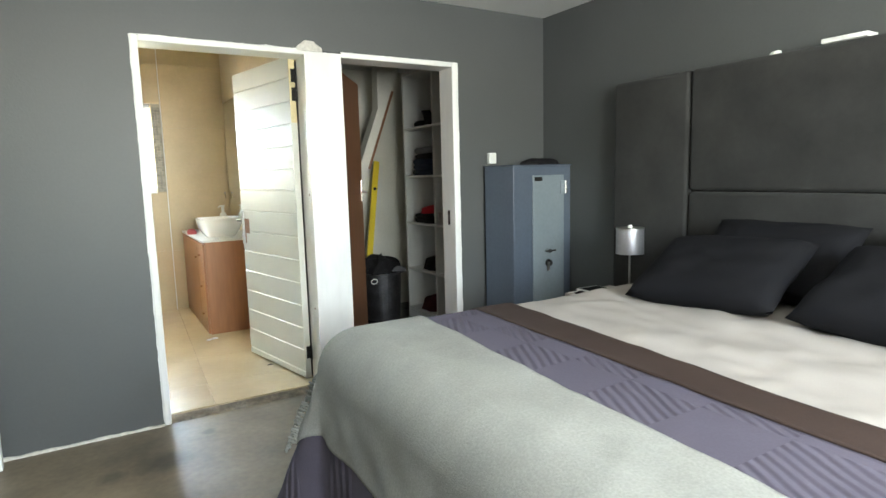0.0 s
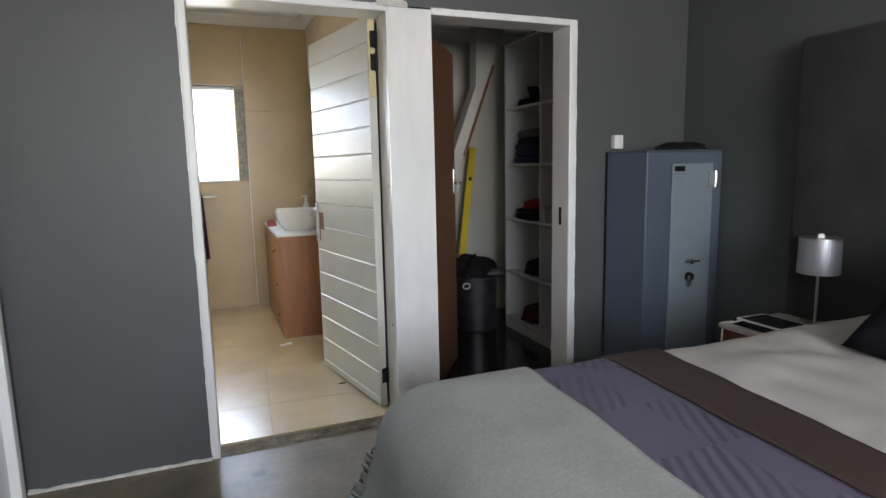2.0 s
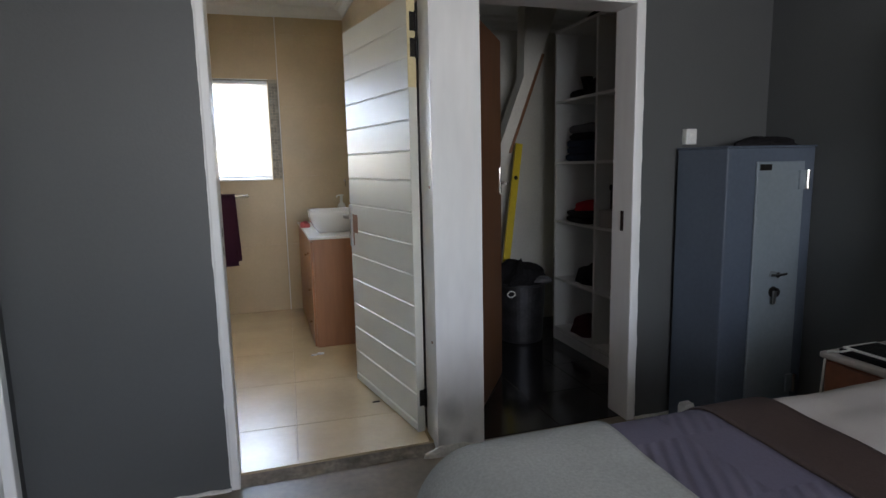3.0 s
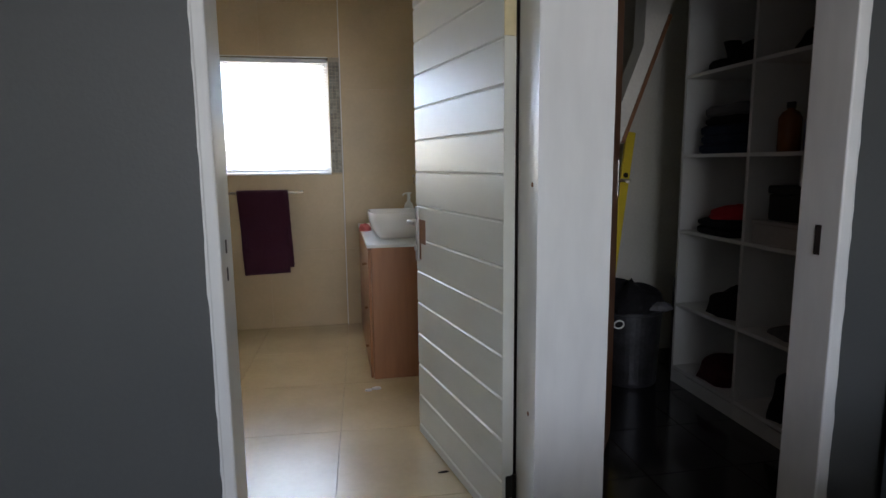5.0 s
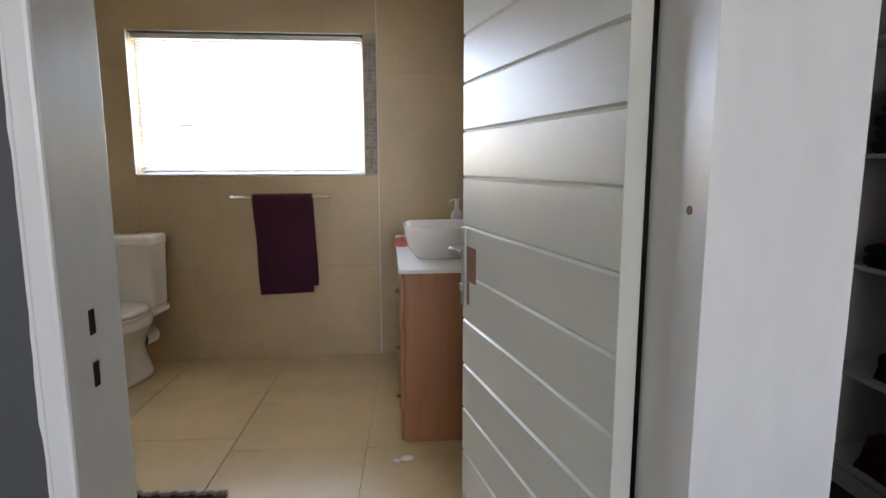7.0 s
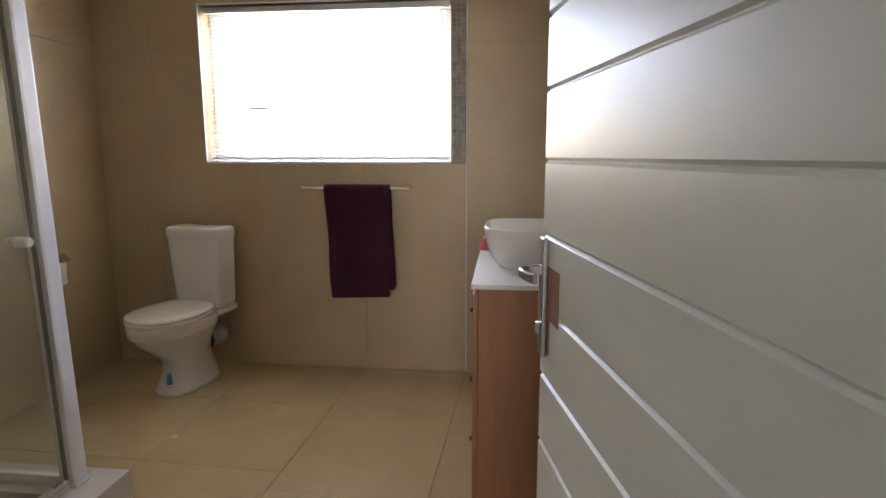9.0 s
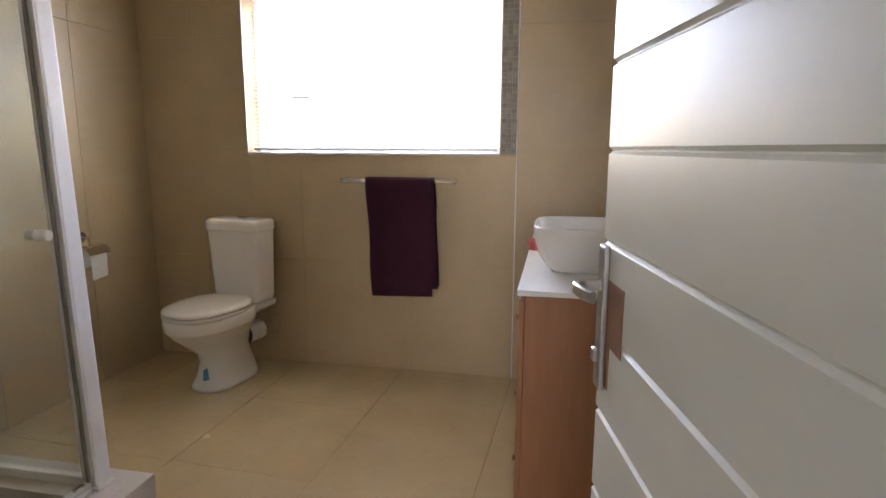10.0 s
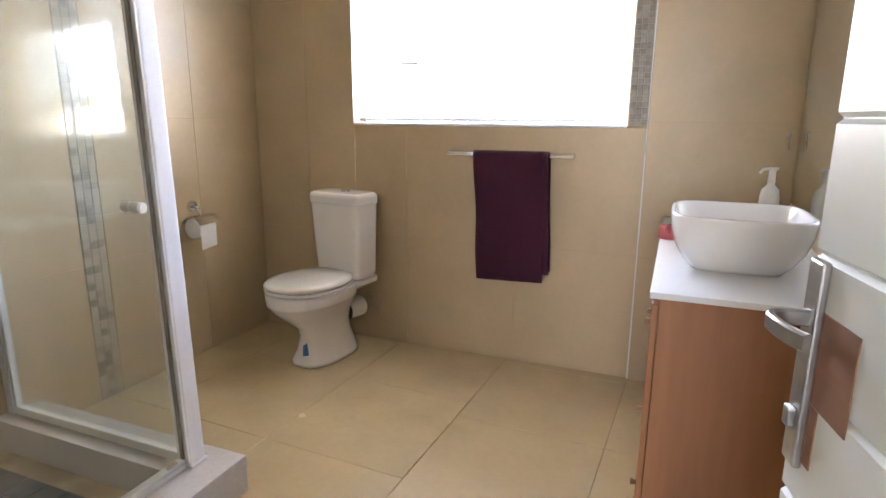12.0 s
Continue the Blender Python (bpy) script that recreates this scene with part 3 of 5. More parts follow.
# ---- bathroom window ----
window_1 = thing("window_1", ((WX0 + WX1) / 2, BY1 + 0.1, WZ0), "wide white aluminium bathroom window with a small opening sash", "window", kind="structure")
FY0, FY1 = BY1 + 0.125, BY1 + 0.165
for b in ((WX0, WX1, FY0, FY1, WZ0, WZ0 + 0.04), (WX0, WX1, FY0, FY1, WZ1 - 0.04, WZ1)):
    part("window_frame", boxed(*b, bevel=0.003), ALUMINIUM, window_1)
for b in ((WX0, WX0 + 0.04), (WX1 - 0.04, WX1), (0.185, 0.235)):
    part("window_frame", boxed(*b, FY0, FY1, WZ0 + 0.04, WZ1 - 0.04, bevel=0.003), ALUMINIUM, window_1)
part("transom", boxed(WX0 + 0.04, 0.185, FY0, FY1, 1.508, 1.548, 0.003), ALUMINIUM, window_1)
part("window_sill", boxed(WX0, WX1, BY1 - 0.004, FY0, WZ0 - 0.012, WZ0, 0.003), ALUMINIUM, window_1, "thin white sill")
for b in ((WX0 + 0.04, 0.185, 1.548, WZ1 - 0.04), (WX0 + 0.04, 0.185, WZ0 + 0.04, 1.508), (0.235, WX1 - 0.04, WZ0 + 0.04, WZ1 - 0.04)):
    p = part("pane", boxed(b[0], b[1], FY0 + 0.017, FY0 + 0.021, b[2], b[3]), GLASS, window_1, "clear glass pane")
    p.visible_shadow = False
part("window_handle", boxed(-0.12, -0.02, FY0 - 0.03, FY0 - 0.012, 1.528, 1.542, 0.003), BLACK_METAL, window_1, "dark sash handle")
part("reveal", boxed(WX0 - 0.006, WX0, BY1 - 0.004, FY0, WZ0, WZ1 + 0.006), WHITE_PAINT, window_1)
part("reveal", boxed(WX0, WX1, BY1 - 0.004, FY0, WZ1, WZ1 + 0.006), WHITE_PAINT, window_1)

blind = thing("venetian_blind", ((WX0 + WX1) / 2, BY1 + 0.05, WZ0 + 0.02), "white venetian blind lowered with open slats", "blind")
part("headrail", boxed(WX0 + 0.01, WX1 - 0.01, BY1 + 0.035, BY1 + 0.065, WZ1 - 0.035, WZ1 - 0.003, 0.003), ALUMINIUM, blind)
part("bottom_rail", boxed(WX0 + 0.012, WX1 - 0.012, BY1 + 0.038, BY1 + 0.062, WZ0 + 0.012, WZ0 + 0.026, 0.004), ALUMINIUM, blind, "grey white bottom rail")
bm = bmesh.new()
arc = [(-0.0125, 0.0), (-0.006, 0.0016), (0.0, 0.0022), (0.006, 0.0016), (0.0125, 0.0)]
sect = arc + [(y, z - 0.0007) for y, z in arc[::-1]]
ca, sa = math.cos(radians(12)), math.sin(radians(12))
loft(bm, [[(x, y * ca - z * sa, y * sa + z * ca) for y, z in sect] for x in (WX0 + 0.014 - WXM, WX1 - 0.014 - WXM)])
slat_mesh = mesh_of("slat", bm, ALUMINIUM)
z = WZ0 + 0.045
while z < WZ1 - 0.045:
    s = new("slat", slat_mesh)
    s.parent = blind
    s.location = Vector((WXM, BY1 + 0.05, z)) - blind.location
    z += 0.0215
for x in (WX0 + 0.12, WXM, WX1 - 0.12):
    part("ladder_cord", rods((x, BY1 + 0.036, WZ0 + 0.02), (x, BY1 + 0.036, WZ1 - 0.03), 0.0012, seg=6), WHITE_PLASTIC, blind)
part("pull_cord", sweep(bmesh.new(), [(WX1 - 0.05, BY1 + 0.02, WZ1 - 0.03), (WX1 - 0.045, BY1 + 0.015, 1.86), (WX1 - 0.02, BY1 + 0.005, 1.79), (WX1 - 0.03, BY1 + 0.005, 1.76)], 0.003, 6), WHITE_PLASTIC, blind)

# ---- bathroom door ----
door_1 = thing("door_1", (1.580, 3.352, BZ + 0.01), "open white painted door of horizontal boards", "door", kind="structure", turn=11.4)
LEAF_W, LEAF_H = 0.82, 2.015
part("core", boxed(0.006, 0.034, 0.001, LEAF_W - 0.001, 0.002, LEAF_H - 0.002), DOOR_PAINT, door_1, local=True)
JOINTS = [0.0] + [0.046 + 0.1452 * k for k in range(9)] + [1.342 + 0.136 * k for k in range(5)] + [LEAF_H]
board_meshes = {}
for side, (lo, hi) in enumerate(((0.0, 0.0065), (0.04, 0.0335))):
    for z0, z1 in zip(JOINTS, JOINTS[1:]):
        bh = z1 - z0
        key = (side, round(bh, 3))
        if key not in board_meshes:
            ch = 0.005
            board_meshes[key] = mesh_of("board", loft(bmesh.new(), [[(lo, y, ch + 0.001), (lo, y, bh - ch - 0.001), (hi, y, bh - 0.0005), (hi, y, 0.0005)] for y in (0.001, LEAF_W - 0.001)]), DOOR_PAINT)
        b = new("board", board_meshes[key])
        b.parent = door_1
        b.location = (0, 0, z0)
part("edge_strip", boxed(0.0, 0.04, -0.0022, 0.0008, 0.0, 1.619), DOOR_PAINT, door_1, local=True)
part("hinge_edge", boxed(0.0005, 0.0395, -0.003, 0.001, 1.62, LEAF_H), CREAM_EDGE, door_1, "unpainted cream edge at the hinges", local=True)
for z in (1.90, 1.79, 0.17):
    h = part("hinge", boxed(0.012, 0.036, -0.005, -0.003, z - 0.04, z + 0.04), BLACK_METAL, door_1, "black steel hinge", local=True)
    part("knuckle", rods((0.041, -0.009, z - 0.045), (0.041, -0.009, z + 0.045), 0.007, seg=12), BLACK_METAL, h, local=True)
part("bare_patch", boxed(-0.0015, 0.0, 0.702, 0.820, 0.90, 1.005), BARE_WOOD, door_1, "bare brown wood where an old lock was", local=True)
part("bare_patch", boxed(-0.0015, 0.0, 0.760, 0.820, 0.828, 0.898), BARE_WOOD, door_1, "bare brown wood where an old lock was", local=True)
plate = part("handle_plate", boxed(-0.011, -0.001, 0.775, 0.808, 0.82, 1.06, 0.003), STEEL, door_1, "brushed steel lock plate", local=True)
lever = [(-0.008, 0.790, 0.995), (-0.034, 0.790, 0.995)]
for k in range(9):
    a = math.pi / 2 * k / 8
    lever.append((-0.034 - 0.022 * math.sin(a), 0.768 + 0.022 * math.cos(a), 0.995))
lever += [(-0.055, 0.750, 0.995), (-0.051, 0.732, 0.994), (-0.046, 0.718, 0.994), (-0.043, 0.710, 0.994)]
bm = bmesh.new()
rings = []
for i, p in enumerate(lever):
    q0, q1 = Vector(lever[max(0, i - 1)]), Vector(lever[min(len(lever) - 1, i + 1)])
    d = (q1 - q0).normalized()
    side = Vector((d.y, -d.x, 0))
    c = Vector(p)
    rings.append([c + side * sx * 0.0045 + Vector((0, 0, sz * 0.0095)) for sx, sz in ((1, 0.748), (0.5, 1), (-0.5, 1), (-1, 0.748), (-1, -0.748), (-0.5, -1), (0.5, -1), (1, -0.748))])
part("lever", loft(bm, rings), STEEL, plate, "curved brushed steel lever", local=True)
part("key_turn", boxed(-0.020, -0.011, 0.783, 0.799, 0.866, 0.890, 0.003), STEEL, plate, local=True)
part("handle_plate", boxed(0.041, 0.05, 0.770, 0.810, 0.80, 1.03, 0.003), STEEL, door_1, "brushed steel lock plate", local=True)

# ---- closet door ----
door_2 = thing("door_2", (P2 + 0.012, D1 + 0.018, 0.008), "open brown veneered closet door", "door", kind="structure", turn=-34.0)
part("leaf", boxed(-0.036, 0.0, 0.0, 0.80, 0.0, 2.02, 0.002), BROWN_DOOR, door_2, local=True)
p2 = part("handle_plate", boxed(0.0, 0.008, 0.735, 0.772, 1.13, 1.29, 0.003), CHROME, door_2, "bright chrome lock plate", local=True)
part("lever", sweep(bmesh.new(), [(0.006, 0.755, 1.20), (0.045, 0.755, 1.20), (0.052, 0.745, 1.20), (0.052, 0.66, 1.198)], 0.008), CHROME, p2, local=True)
p2 = part("handle_plate", boxed(-0.044, -0.036, 0.735, 0.772, 1.13, 1.29, 0.003), CHROME, door_2, "bright chrome lock plate", local=True)
part("lever", sweep(bmesh.new(), [(-0.042, 0.755, 1.20), (-0.08, 0.755, 1.20), (-0.088, 0.745, 1.20), (-0.088, 0.66, 1.198)], 0.008), CHROME, p2, local=True)

# ---- shower ----
KX, KY, KZ, SX, SY = 0.034, 4.757, 0.165, -0.072, 4.657
shower = thing("shower_kerb", (KX, KY, BZ), "low tiled shower kerb in pale grey", "shower kerb", kind="structure")
KERB = material("pale grey kerb tile", (0.56, 0.53, 0.50), 0.38, stain=0.08)
part("kerb", boxed(KX - 0.17, KX, D1 + 0.007, KY, BZ, KZ, 0.002), KERB, shower)
part("kerb", boxed(BX0, KX - 0.1705, KY - 0.17, KY, BZ, KZ, 0.002), KERB, shower)
enc = thing("shower_enclosure", (SX, SY, KZ), "white framed corner shower enclosure with clear glass", "shower")
TOP = 1.95
part("corner_post", boxed(SX - 0.030, SX + 0.030, SY - 0.028, SY + 0.034, KZ, TOP, 0.008, segments=3), ALUMINIUM, enc)
part("foot_cap", boxed(SX - 0.045, SX + 0.037, SY - 0.033, SY + 0.039, KZ, KZ + 0.012, 0.006), ALUMINIUM, enc)
part("seal", boxed(SX - 0.004, SX + 0.008, SY - 0.036, SY - 0.028, KZ + 0.03, TOP, 0.001), GREY_RUBBER, enc, "grey rubber door seal")
part("door_stile", boxed(SX - 0.006, SX + 0.006, SY - 0.048, SY - 0.042, KZ + 0.036, TOP - 0.04, 0.002), ALUMINIUM, enc, "pale metal door edge")
part("wall_post", boxed(BX0, BX0 + 0.035, SY - 0.018, SY + 0.018, KZ, TOP, 0.004), ALUMINIUM, enc)
part("post_lip", boxed(BX0 + 0.035, BX0 + 0.05, SY - 0.012, SY + 0.012, KZ, TOP, 0.003), ALUMINIUM, enc)
part("wall_post", boxed(SX - 0.018, SX + 0.018, D1 + 0.007, D1 + 0.045, KZ, TOP, 0.004), ALUMINIUM, enc)
for z0, z1 in ((KZ, KZ + 0.032), (TOP - 0.035, TOP)):
    part("rail", boxed(BX0 + 0.05, SX - 0.028, SY - 0.014, SY + 0.014, z0, z1, 0.004), ALUMINIUM, enc)
    part("rail", boxed(SX - 0.014, SX + 0.014, D1 + 0.045, SY - 0.033, z0, z1, 0.004), ALUMINIUM, enc)
part("glass_panel", boxed(BX0 + 0.045, SX - 0.026, SY - 0.003, SY + 0.003, KZ + 0.03, TOP - 0.03), SHOWER_GLASS, enc, "clear fixed glass panel")
glass_door = part("glass_door", boxed(SX - 0.003, SX + 0.003, 3.917, SY - 0.04, KZ + 0.036, TOP - 0.04), SHOWER_GLASS, enc, "clear glass shower door")
part("glass_panel", boxed(SX - 0.009, SX - 0.0045, D1 + 0.045, 3.947, KZ + 0.03, TOP - 0.03), SHOWER_GLASS, enc, "clear fixed glass panel")
bm = rods((SX + 0.003, 4.535, 1.012), (SX + 0.04, 4.535, 1.012), 0.016, 0.015)
bmesh.ops.bevel(bm, geom=[e for e in bm.edges if e.is_boundary is False and abs(e.verts[0].co.x - e.verts[1].co.x) < 1e-5], offset=0.003, segments=2, affect="EDGES")
part("knob", bm, WHITE_PLASTIC, glass_door, "white round knob", smooth=False)
part("knob", rods((SX - 0.03, 4.535, 1.012), (SX - 0.003, 4.535, 1.012), 0.015), WHITE_PLASTIC, glass_door, "white round knob")
# the enclosure leans a little inwards and its door stands a crack open
for ob in enc.children_recursive:
    for v in ob.data.vertices:
        w = v.co + enc.location
        pull = min(1.0, max(0.0, (w.x - BX0) / (SX - BX0)))
        v.co.x -= pull * (0.030 + 0.024 * (w.z - KZ))
        if ob == glass_door or ob.parent == glass_door or ob.name.startswith("door_stile"):
            v.co.x += 0.039 * (w.y - 3.917) / 0.70
part("clip", boxed(SX - 0.006, SX + 0.005, 4.537, 4.577, KZ + 0.05, KZ + 0.06, 0.002), CHROME, glass_door)

# ---- toilet ----
TX = -0.335
toilet = thing("toilet", (TX, 6.047, BZ), "white ceramic close-coupled toilet with closed ivory lid against the tiled wall", "toilet", turn=-10)
rings = []
for z, yc, hx, hy, p in ((0.0, 5.872, 0.122, 0.195, 2.7), (0.02, 5.872, 0.120, 0.192, 2.7), (0.07, 5.882, 0.105, 0.170, 2.6), (0.14, 5.877, 0.094, 0.152, 2.4), (0.19, 5.862, 0.098, 0.158, 2.3),
                         (0.25, 5.827, 0.128, 0.200, 2.2), (0.30, 5.807, 0.162, 0.236, 2.2), (0.33, 5.799, 0.180, 0.250, 2.2), (0.338, 5.797, 0.187, 0.255, 2.2), (0.388, 5.797, 0.190, 0.257, 2.2), (0.395, 5.797, 0.187, 0.254, 2.2)):
    rings.append(oval(TX, yc, BZ + z, hx * 0.95, hy, p, 48))
part("pan", loft(bmesh.new(), rings), CERAMIC, toilet, smooth=True)
part("rear_shelf", loft(bmesh.new(), [oval(TX, 6.047, BZ + z, hx, 0.095, 5, 32) for z, hx in ((0.345, 0.12), (0.375, 0.165), (0.398, 0.168))]), CERAMIC, toilet, smooth=False)
part("seat", loft(bmesh.new(), [oval(TX, 5.777, BZ + z, 0.186 * s, 0.232 * s, 2.25, 48) for z, s in ((0.398, 0.97), (0.402, 1.0), (0.412, 1.0), (0.416, 0.98))]), SEAT_PLASTIC, toilet, "ivory plastic seat")
part("lid", loft(bmesh.new(), [oval(TX, 5.777, BZ + z, 0.186 * s, 0.232 * s, 2.25, 48) for z, s in ((0.419, 0.98), (0.423, 1.0), (0.432, 0.995), (0.440, 0.95), (0.445, 0.80), (0.448, 0.5), (0.449, 0.1))]), SEAT_PLASTIC, toilet, "closed ivory plastic lid", smooth=True)
for sx in (-0.07, 0.07):
    part("seat_hinge", rods((TX + sx - 0.02, 5.997, BZ + 0.43), (TX + sx + 0.02, 5.997, BZ + 0.43), 0.011), SEAT_PLASTIC, toilet)
part("cistern", loft(bmesh.new(), [oval(TX, 6.047 + dy, BZ + z, hx, hy, 9, 48) for z, hx, hy, dy in ((0.40, 0.135, 0.076, 0.012), (0.42, 0.143, 0.083, 0.010), (0.60, 0.152, 0.088, 0.004), (0.785, 0.160, 0.092, 0.0))]), CERAMIC, toilet)
lid = part("cistern_lid", loft(bmesh.new(), [oval(TX, 6.045, BZ + z, 0.167 * s, 0.097 * t, 8, 48) for z, s, t in ((0.786, 0.985, 0.97), (0.792, 1.0, 1.0), (0.825, 1.0, 1.0), (0.838, 0.975, 0.95), (0.846, 0.90, 0.82), (0.848, 0.5, 0.4))]), CERAMIC, toilet)
part("flush_button", rods((TX + 0.02, 6.042, BZ + 0.846), (TX + 0.02, 6.042, BZ + 0.855), 0.024, 0.021, 20), CHROME, lid, "chrome flush button")
pipe = part("waste_pipe", rods((TX + 0.0, 6.002, BZ + 0.20), (TX + 0.01, BY1 - 0.002, BZ + 0.20), 0.055, seg=24), WHITE_PLASTIC, toilet, "white plastic waste pipe")
part("collar", rods((TX + 0.0, 5.997, BZ + 0.20), (TX + 0.001, 6.022, BZ + 0.20), 0.064, seg=24), SEAL_AND_SHADE, pipe, "dark rubber collar")
solid("pipe_cutout", boxed(TX - 0.03, TX + 0.12, BY1 - 0.006, BY1 - 0.001, BZ + 0.12, BZ + 0.275), GROUT, "rough cut-out in the tiles round the waste pipe", "cut-out", "structure")
part("inlet_valve", rods((TX - 0.20, 6.137, BZ + 0.44), (TX - 0.20, 6.062, BZ + 0.44), 0.012), CHROME, toilet, "small chrome inlet valve")
part("inlet_hose", sweep(bmesh.new(), [(TX - 0.20, 6.072, BZ + 0.44), (TX - 0.185, 6.057, BZ + 0.455), (TX - 0.155, 6.057, BZ + 0.46)], 0.007), CHROME, toilet)
bm = bmesh.new()
loft(bm, [[(TX + math.sin(a) * r, 5.867 - math.cos(a) * r * 1.72, BZ + z) for a, z in ((0.16, z0), (0.42, z0 + 0.006), (0.36, z1), (0.20, z1 - 0.012))] for r, z0, z1 in ((0.100, 0.055, 0.125), (0.1035, 0.055, 0.125))])
part("sticker", bm, STICKER, toilet, "torn blue sticker on the foot")
for sy in (5.932,):
    part("fixing_cap", rods((TX + 0.085, sy, BZ + 0.05), (TX + 0.10, sy, BZ + 0.05), 0.010, seg=12), CERAMIC, toilet)

toilet.location.y -= 0.045

# toilet roll
holder = thing("toilet_roll_holder", (BX0, 5.605, 0.790), "chrome toilet roll holder on the tiled wall with a white roll", "roll holder")
part("rosette", rods((BX0, 5.605, 0.815), (BX0 + 0.018, 5.605, 0.815), 0.028, 0.025, 24), CHROME, holder)
part("arm", sweep(bmesh.new(), [(BX0 + 0.015, 5.605, 0.815), (BX0 + 0.05, 5.605, 0.810), (BX0 + 0.06, 5.600, 0.770), (BX0 + 0.06, 5.595, 0.725)], 0.006), CHROME, holder)
bm = bmesh.new()
loft(bm, [[(BX0 + 0.06 + math.cos(a) * r, y, 0.715 + math.sin(a) * r) for a in [radians(20 + 140 * i / 10) for i in range(11)] for r in (0.062,)] + [(BX0 + 0.06 + math.cos(a) * 0.060, y, 0.715 + math.sin(a) * 0.060) for a in [radians(160 - 140 * i / 10) for i in range(11)]] for y in (5.535, 5.670)])
part("cover", bm, CHROME, holder, "curved chrome cover")
roll = part("roll", rods((BX0 + 0.06, 5.545, 0.715), (BX0 + 0.06, 5.650, 0.715), 0.050, seg=28), PAPER, holder, "white paper roll")
bm = bmesh.new()
loft(bm, [[(BX0 + 0.108 + 0.006 * k, y, z) for y, z in ((5.547, 0.720), (5.648, 0.720), (5.648, 0.620), (5.547, 0.610))] for k in (0, 0.2)])
part("loose_sheet", bm, PAPER, roll)

# ---- towel rail ----
rail = thing("towel_rail", (0.52, BY1, 1.088), "chrome towel rail on the tiled wall", "towel rail")
part("bar", boxed(0.212, 0.832, BY1 - 0.062, BY1 - 0.052, 1.078, 1.098, 0.002), CHROME, rail)
for x in (0.227, 0.817):
    part("bracket", boxed(x - 0.012, x + 0.012, BY1 - 0.053, BY1 - 0.001, 1.076, 1.100, 0.002), CHROME, rail)
towel = thing("towel", (0.52, BY1 - 0.06, 1.092), "dark purple towel folded over the rail", "towel")


def towel_sheet(x0, x1, front, back, thick, shift):
    bm = bmesh.new()
    prof = []
    for i in range(15):
        z = 1.092 - front + front * i / 14
        prof.append((BY1 - 0.073 - 0.010 * math.sin(i * 0.6), z))
    prof += [(BY1 - 0.066, 1.108), (BY1 - 0.050, 1.108)]
    for i in range(15):
        z = 1.092 - back * i / 14
        prof.append((BY1 - 0.038 + 0.006 * math.sin(i * 0.7), z))
    cols = []
    n = 16
    for k in range(n + 1):
        t = k / n
        ring = []
        for j, (y, z) in enumerate(prof):
            drift = (1.092 - z) * shift
            wob = 0.006 * noise.noise(Vector((t * 3, z * 5, shift * 40)))
            narrow = 1 - 0.06 * max(0, 1.092 - z)
            ring.append(bm.verts.new((((x0 + x1) / 2 + (t - 0.5) * (x1 - x0) * narrow) + drift, y + wob, z + 0.012 * t * (z < 0.7))))
        cols.append(ring)
    for a, b in zip(cols, cols[1:]):
        for j in range(len(prof) - 1):
            bm.faces.new((a[j], a[j + 1], b[j + 1], b[j]))
    bmesh.ops.solidify(bm, geom=bm.faces[:], thickness=thick)
    return bm


part("outer_fold", towel_sheet(0.355, 0.702, 0.622, 0.50, 0.010, 0.03), PURPLE, towel, smooth=True)
part("inner_fold", towel_sheet(0.380, 0.719, 0.58, 0.57, -0.008, 0.05), PURPLE, towel, smooth=True)

# ---- vanity, basin and small things ----
VX0, VY0, VY1 = 1.238, 4.89, 6.117
vanity = thing("vanity_cabinet", (VX0, VY0, BZ), "orange brown laminate vanity cabinet with drawers", "cabinet")
part("body", boxed(VX0 + 0.018, BX1 - 0.002, VY0 + 0.003, VY1, BZ, 0.817, 0.002), VANITY_WOOD, vanity)
for k, (z0, z1) in enumerate(((0.05, 0.29), (0.294, 0.53), (0.534, 0.80))):
    d = part("drawer", boxed(VX0, VX0 + 0.017, VY0 + 0.005, VY0 + 0.34, BZ + z0 - 0.04, z1, 0.002), VANITY_WOOD, vanity)
    part("knob", rods((VX0 - 0.018, VY0 + 0.17, z1 - 0.10), (VX0, VY0 + 0.17, z1 - 0.10), 0.010, 0.006, 14), CHROME, d, "small chrome knob")
d = part("cabinet_door", boxed(VX0, VX0 + 0.017, VY0 + 0.344, VY1 - 0.003, BZ + 0.01, 0.80, 0.002), VANITY_WOOD, vanity)
part("knob", rods((VX0 - 0.018, VY0 + 0.39, 0.66), (VX0, VY0 + 0.39, 0.66), 0.010, 0.006, 14), CHROME, d, "small chrome knob")
counter = solid("worktop", boxed(VX0 - 0.006, BX1 - 0.002, VY0 - 0.006, VY1 + 0.005, 0.818, 0.835, 0.002), LAMINATE, "white vanity worktop with a thin dark lower edge", "countertop")

VT = 0.835
basin = thing("vessel_basin", (1.445, 5.265, VT), "white rounded square ceramic basin standing on the vanity top", "basin")
cx, cy = 1.446, 5.268
prof = ((0.0, 0.120, 0.11), (0.010, 0.128, 0.118), (0.03, 0.145, 0.135), (0.07, 0.167, 0.165), (0.12, 0.180, 0.188), (0.158, 0.183, 0.195), (0.163, 0.181, 0.193), (0.163, 0.173, 0.185),
        (0.156, 0.168, 0.181), (0.10, 0.158, 0.165), (0.05, 0.130, 0.13), (0.028, 0.09, 0.08), (0.024, 0.02, 0.02))
part("bowl", loft(bmesh.new(), [oval(cx, cy, VT + z, a, b, 4.6, 56) for z, a, b in prof]), CERAMIC, basin, smooth=True)
part("waste", rods((cx, cy, VT + 0.025), (cx, cy, VT + 0.031), 0.022), CHROME, basin, "chrome waste")
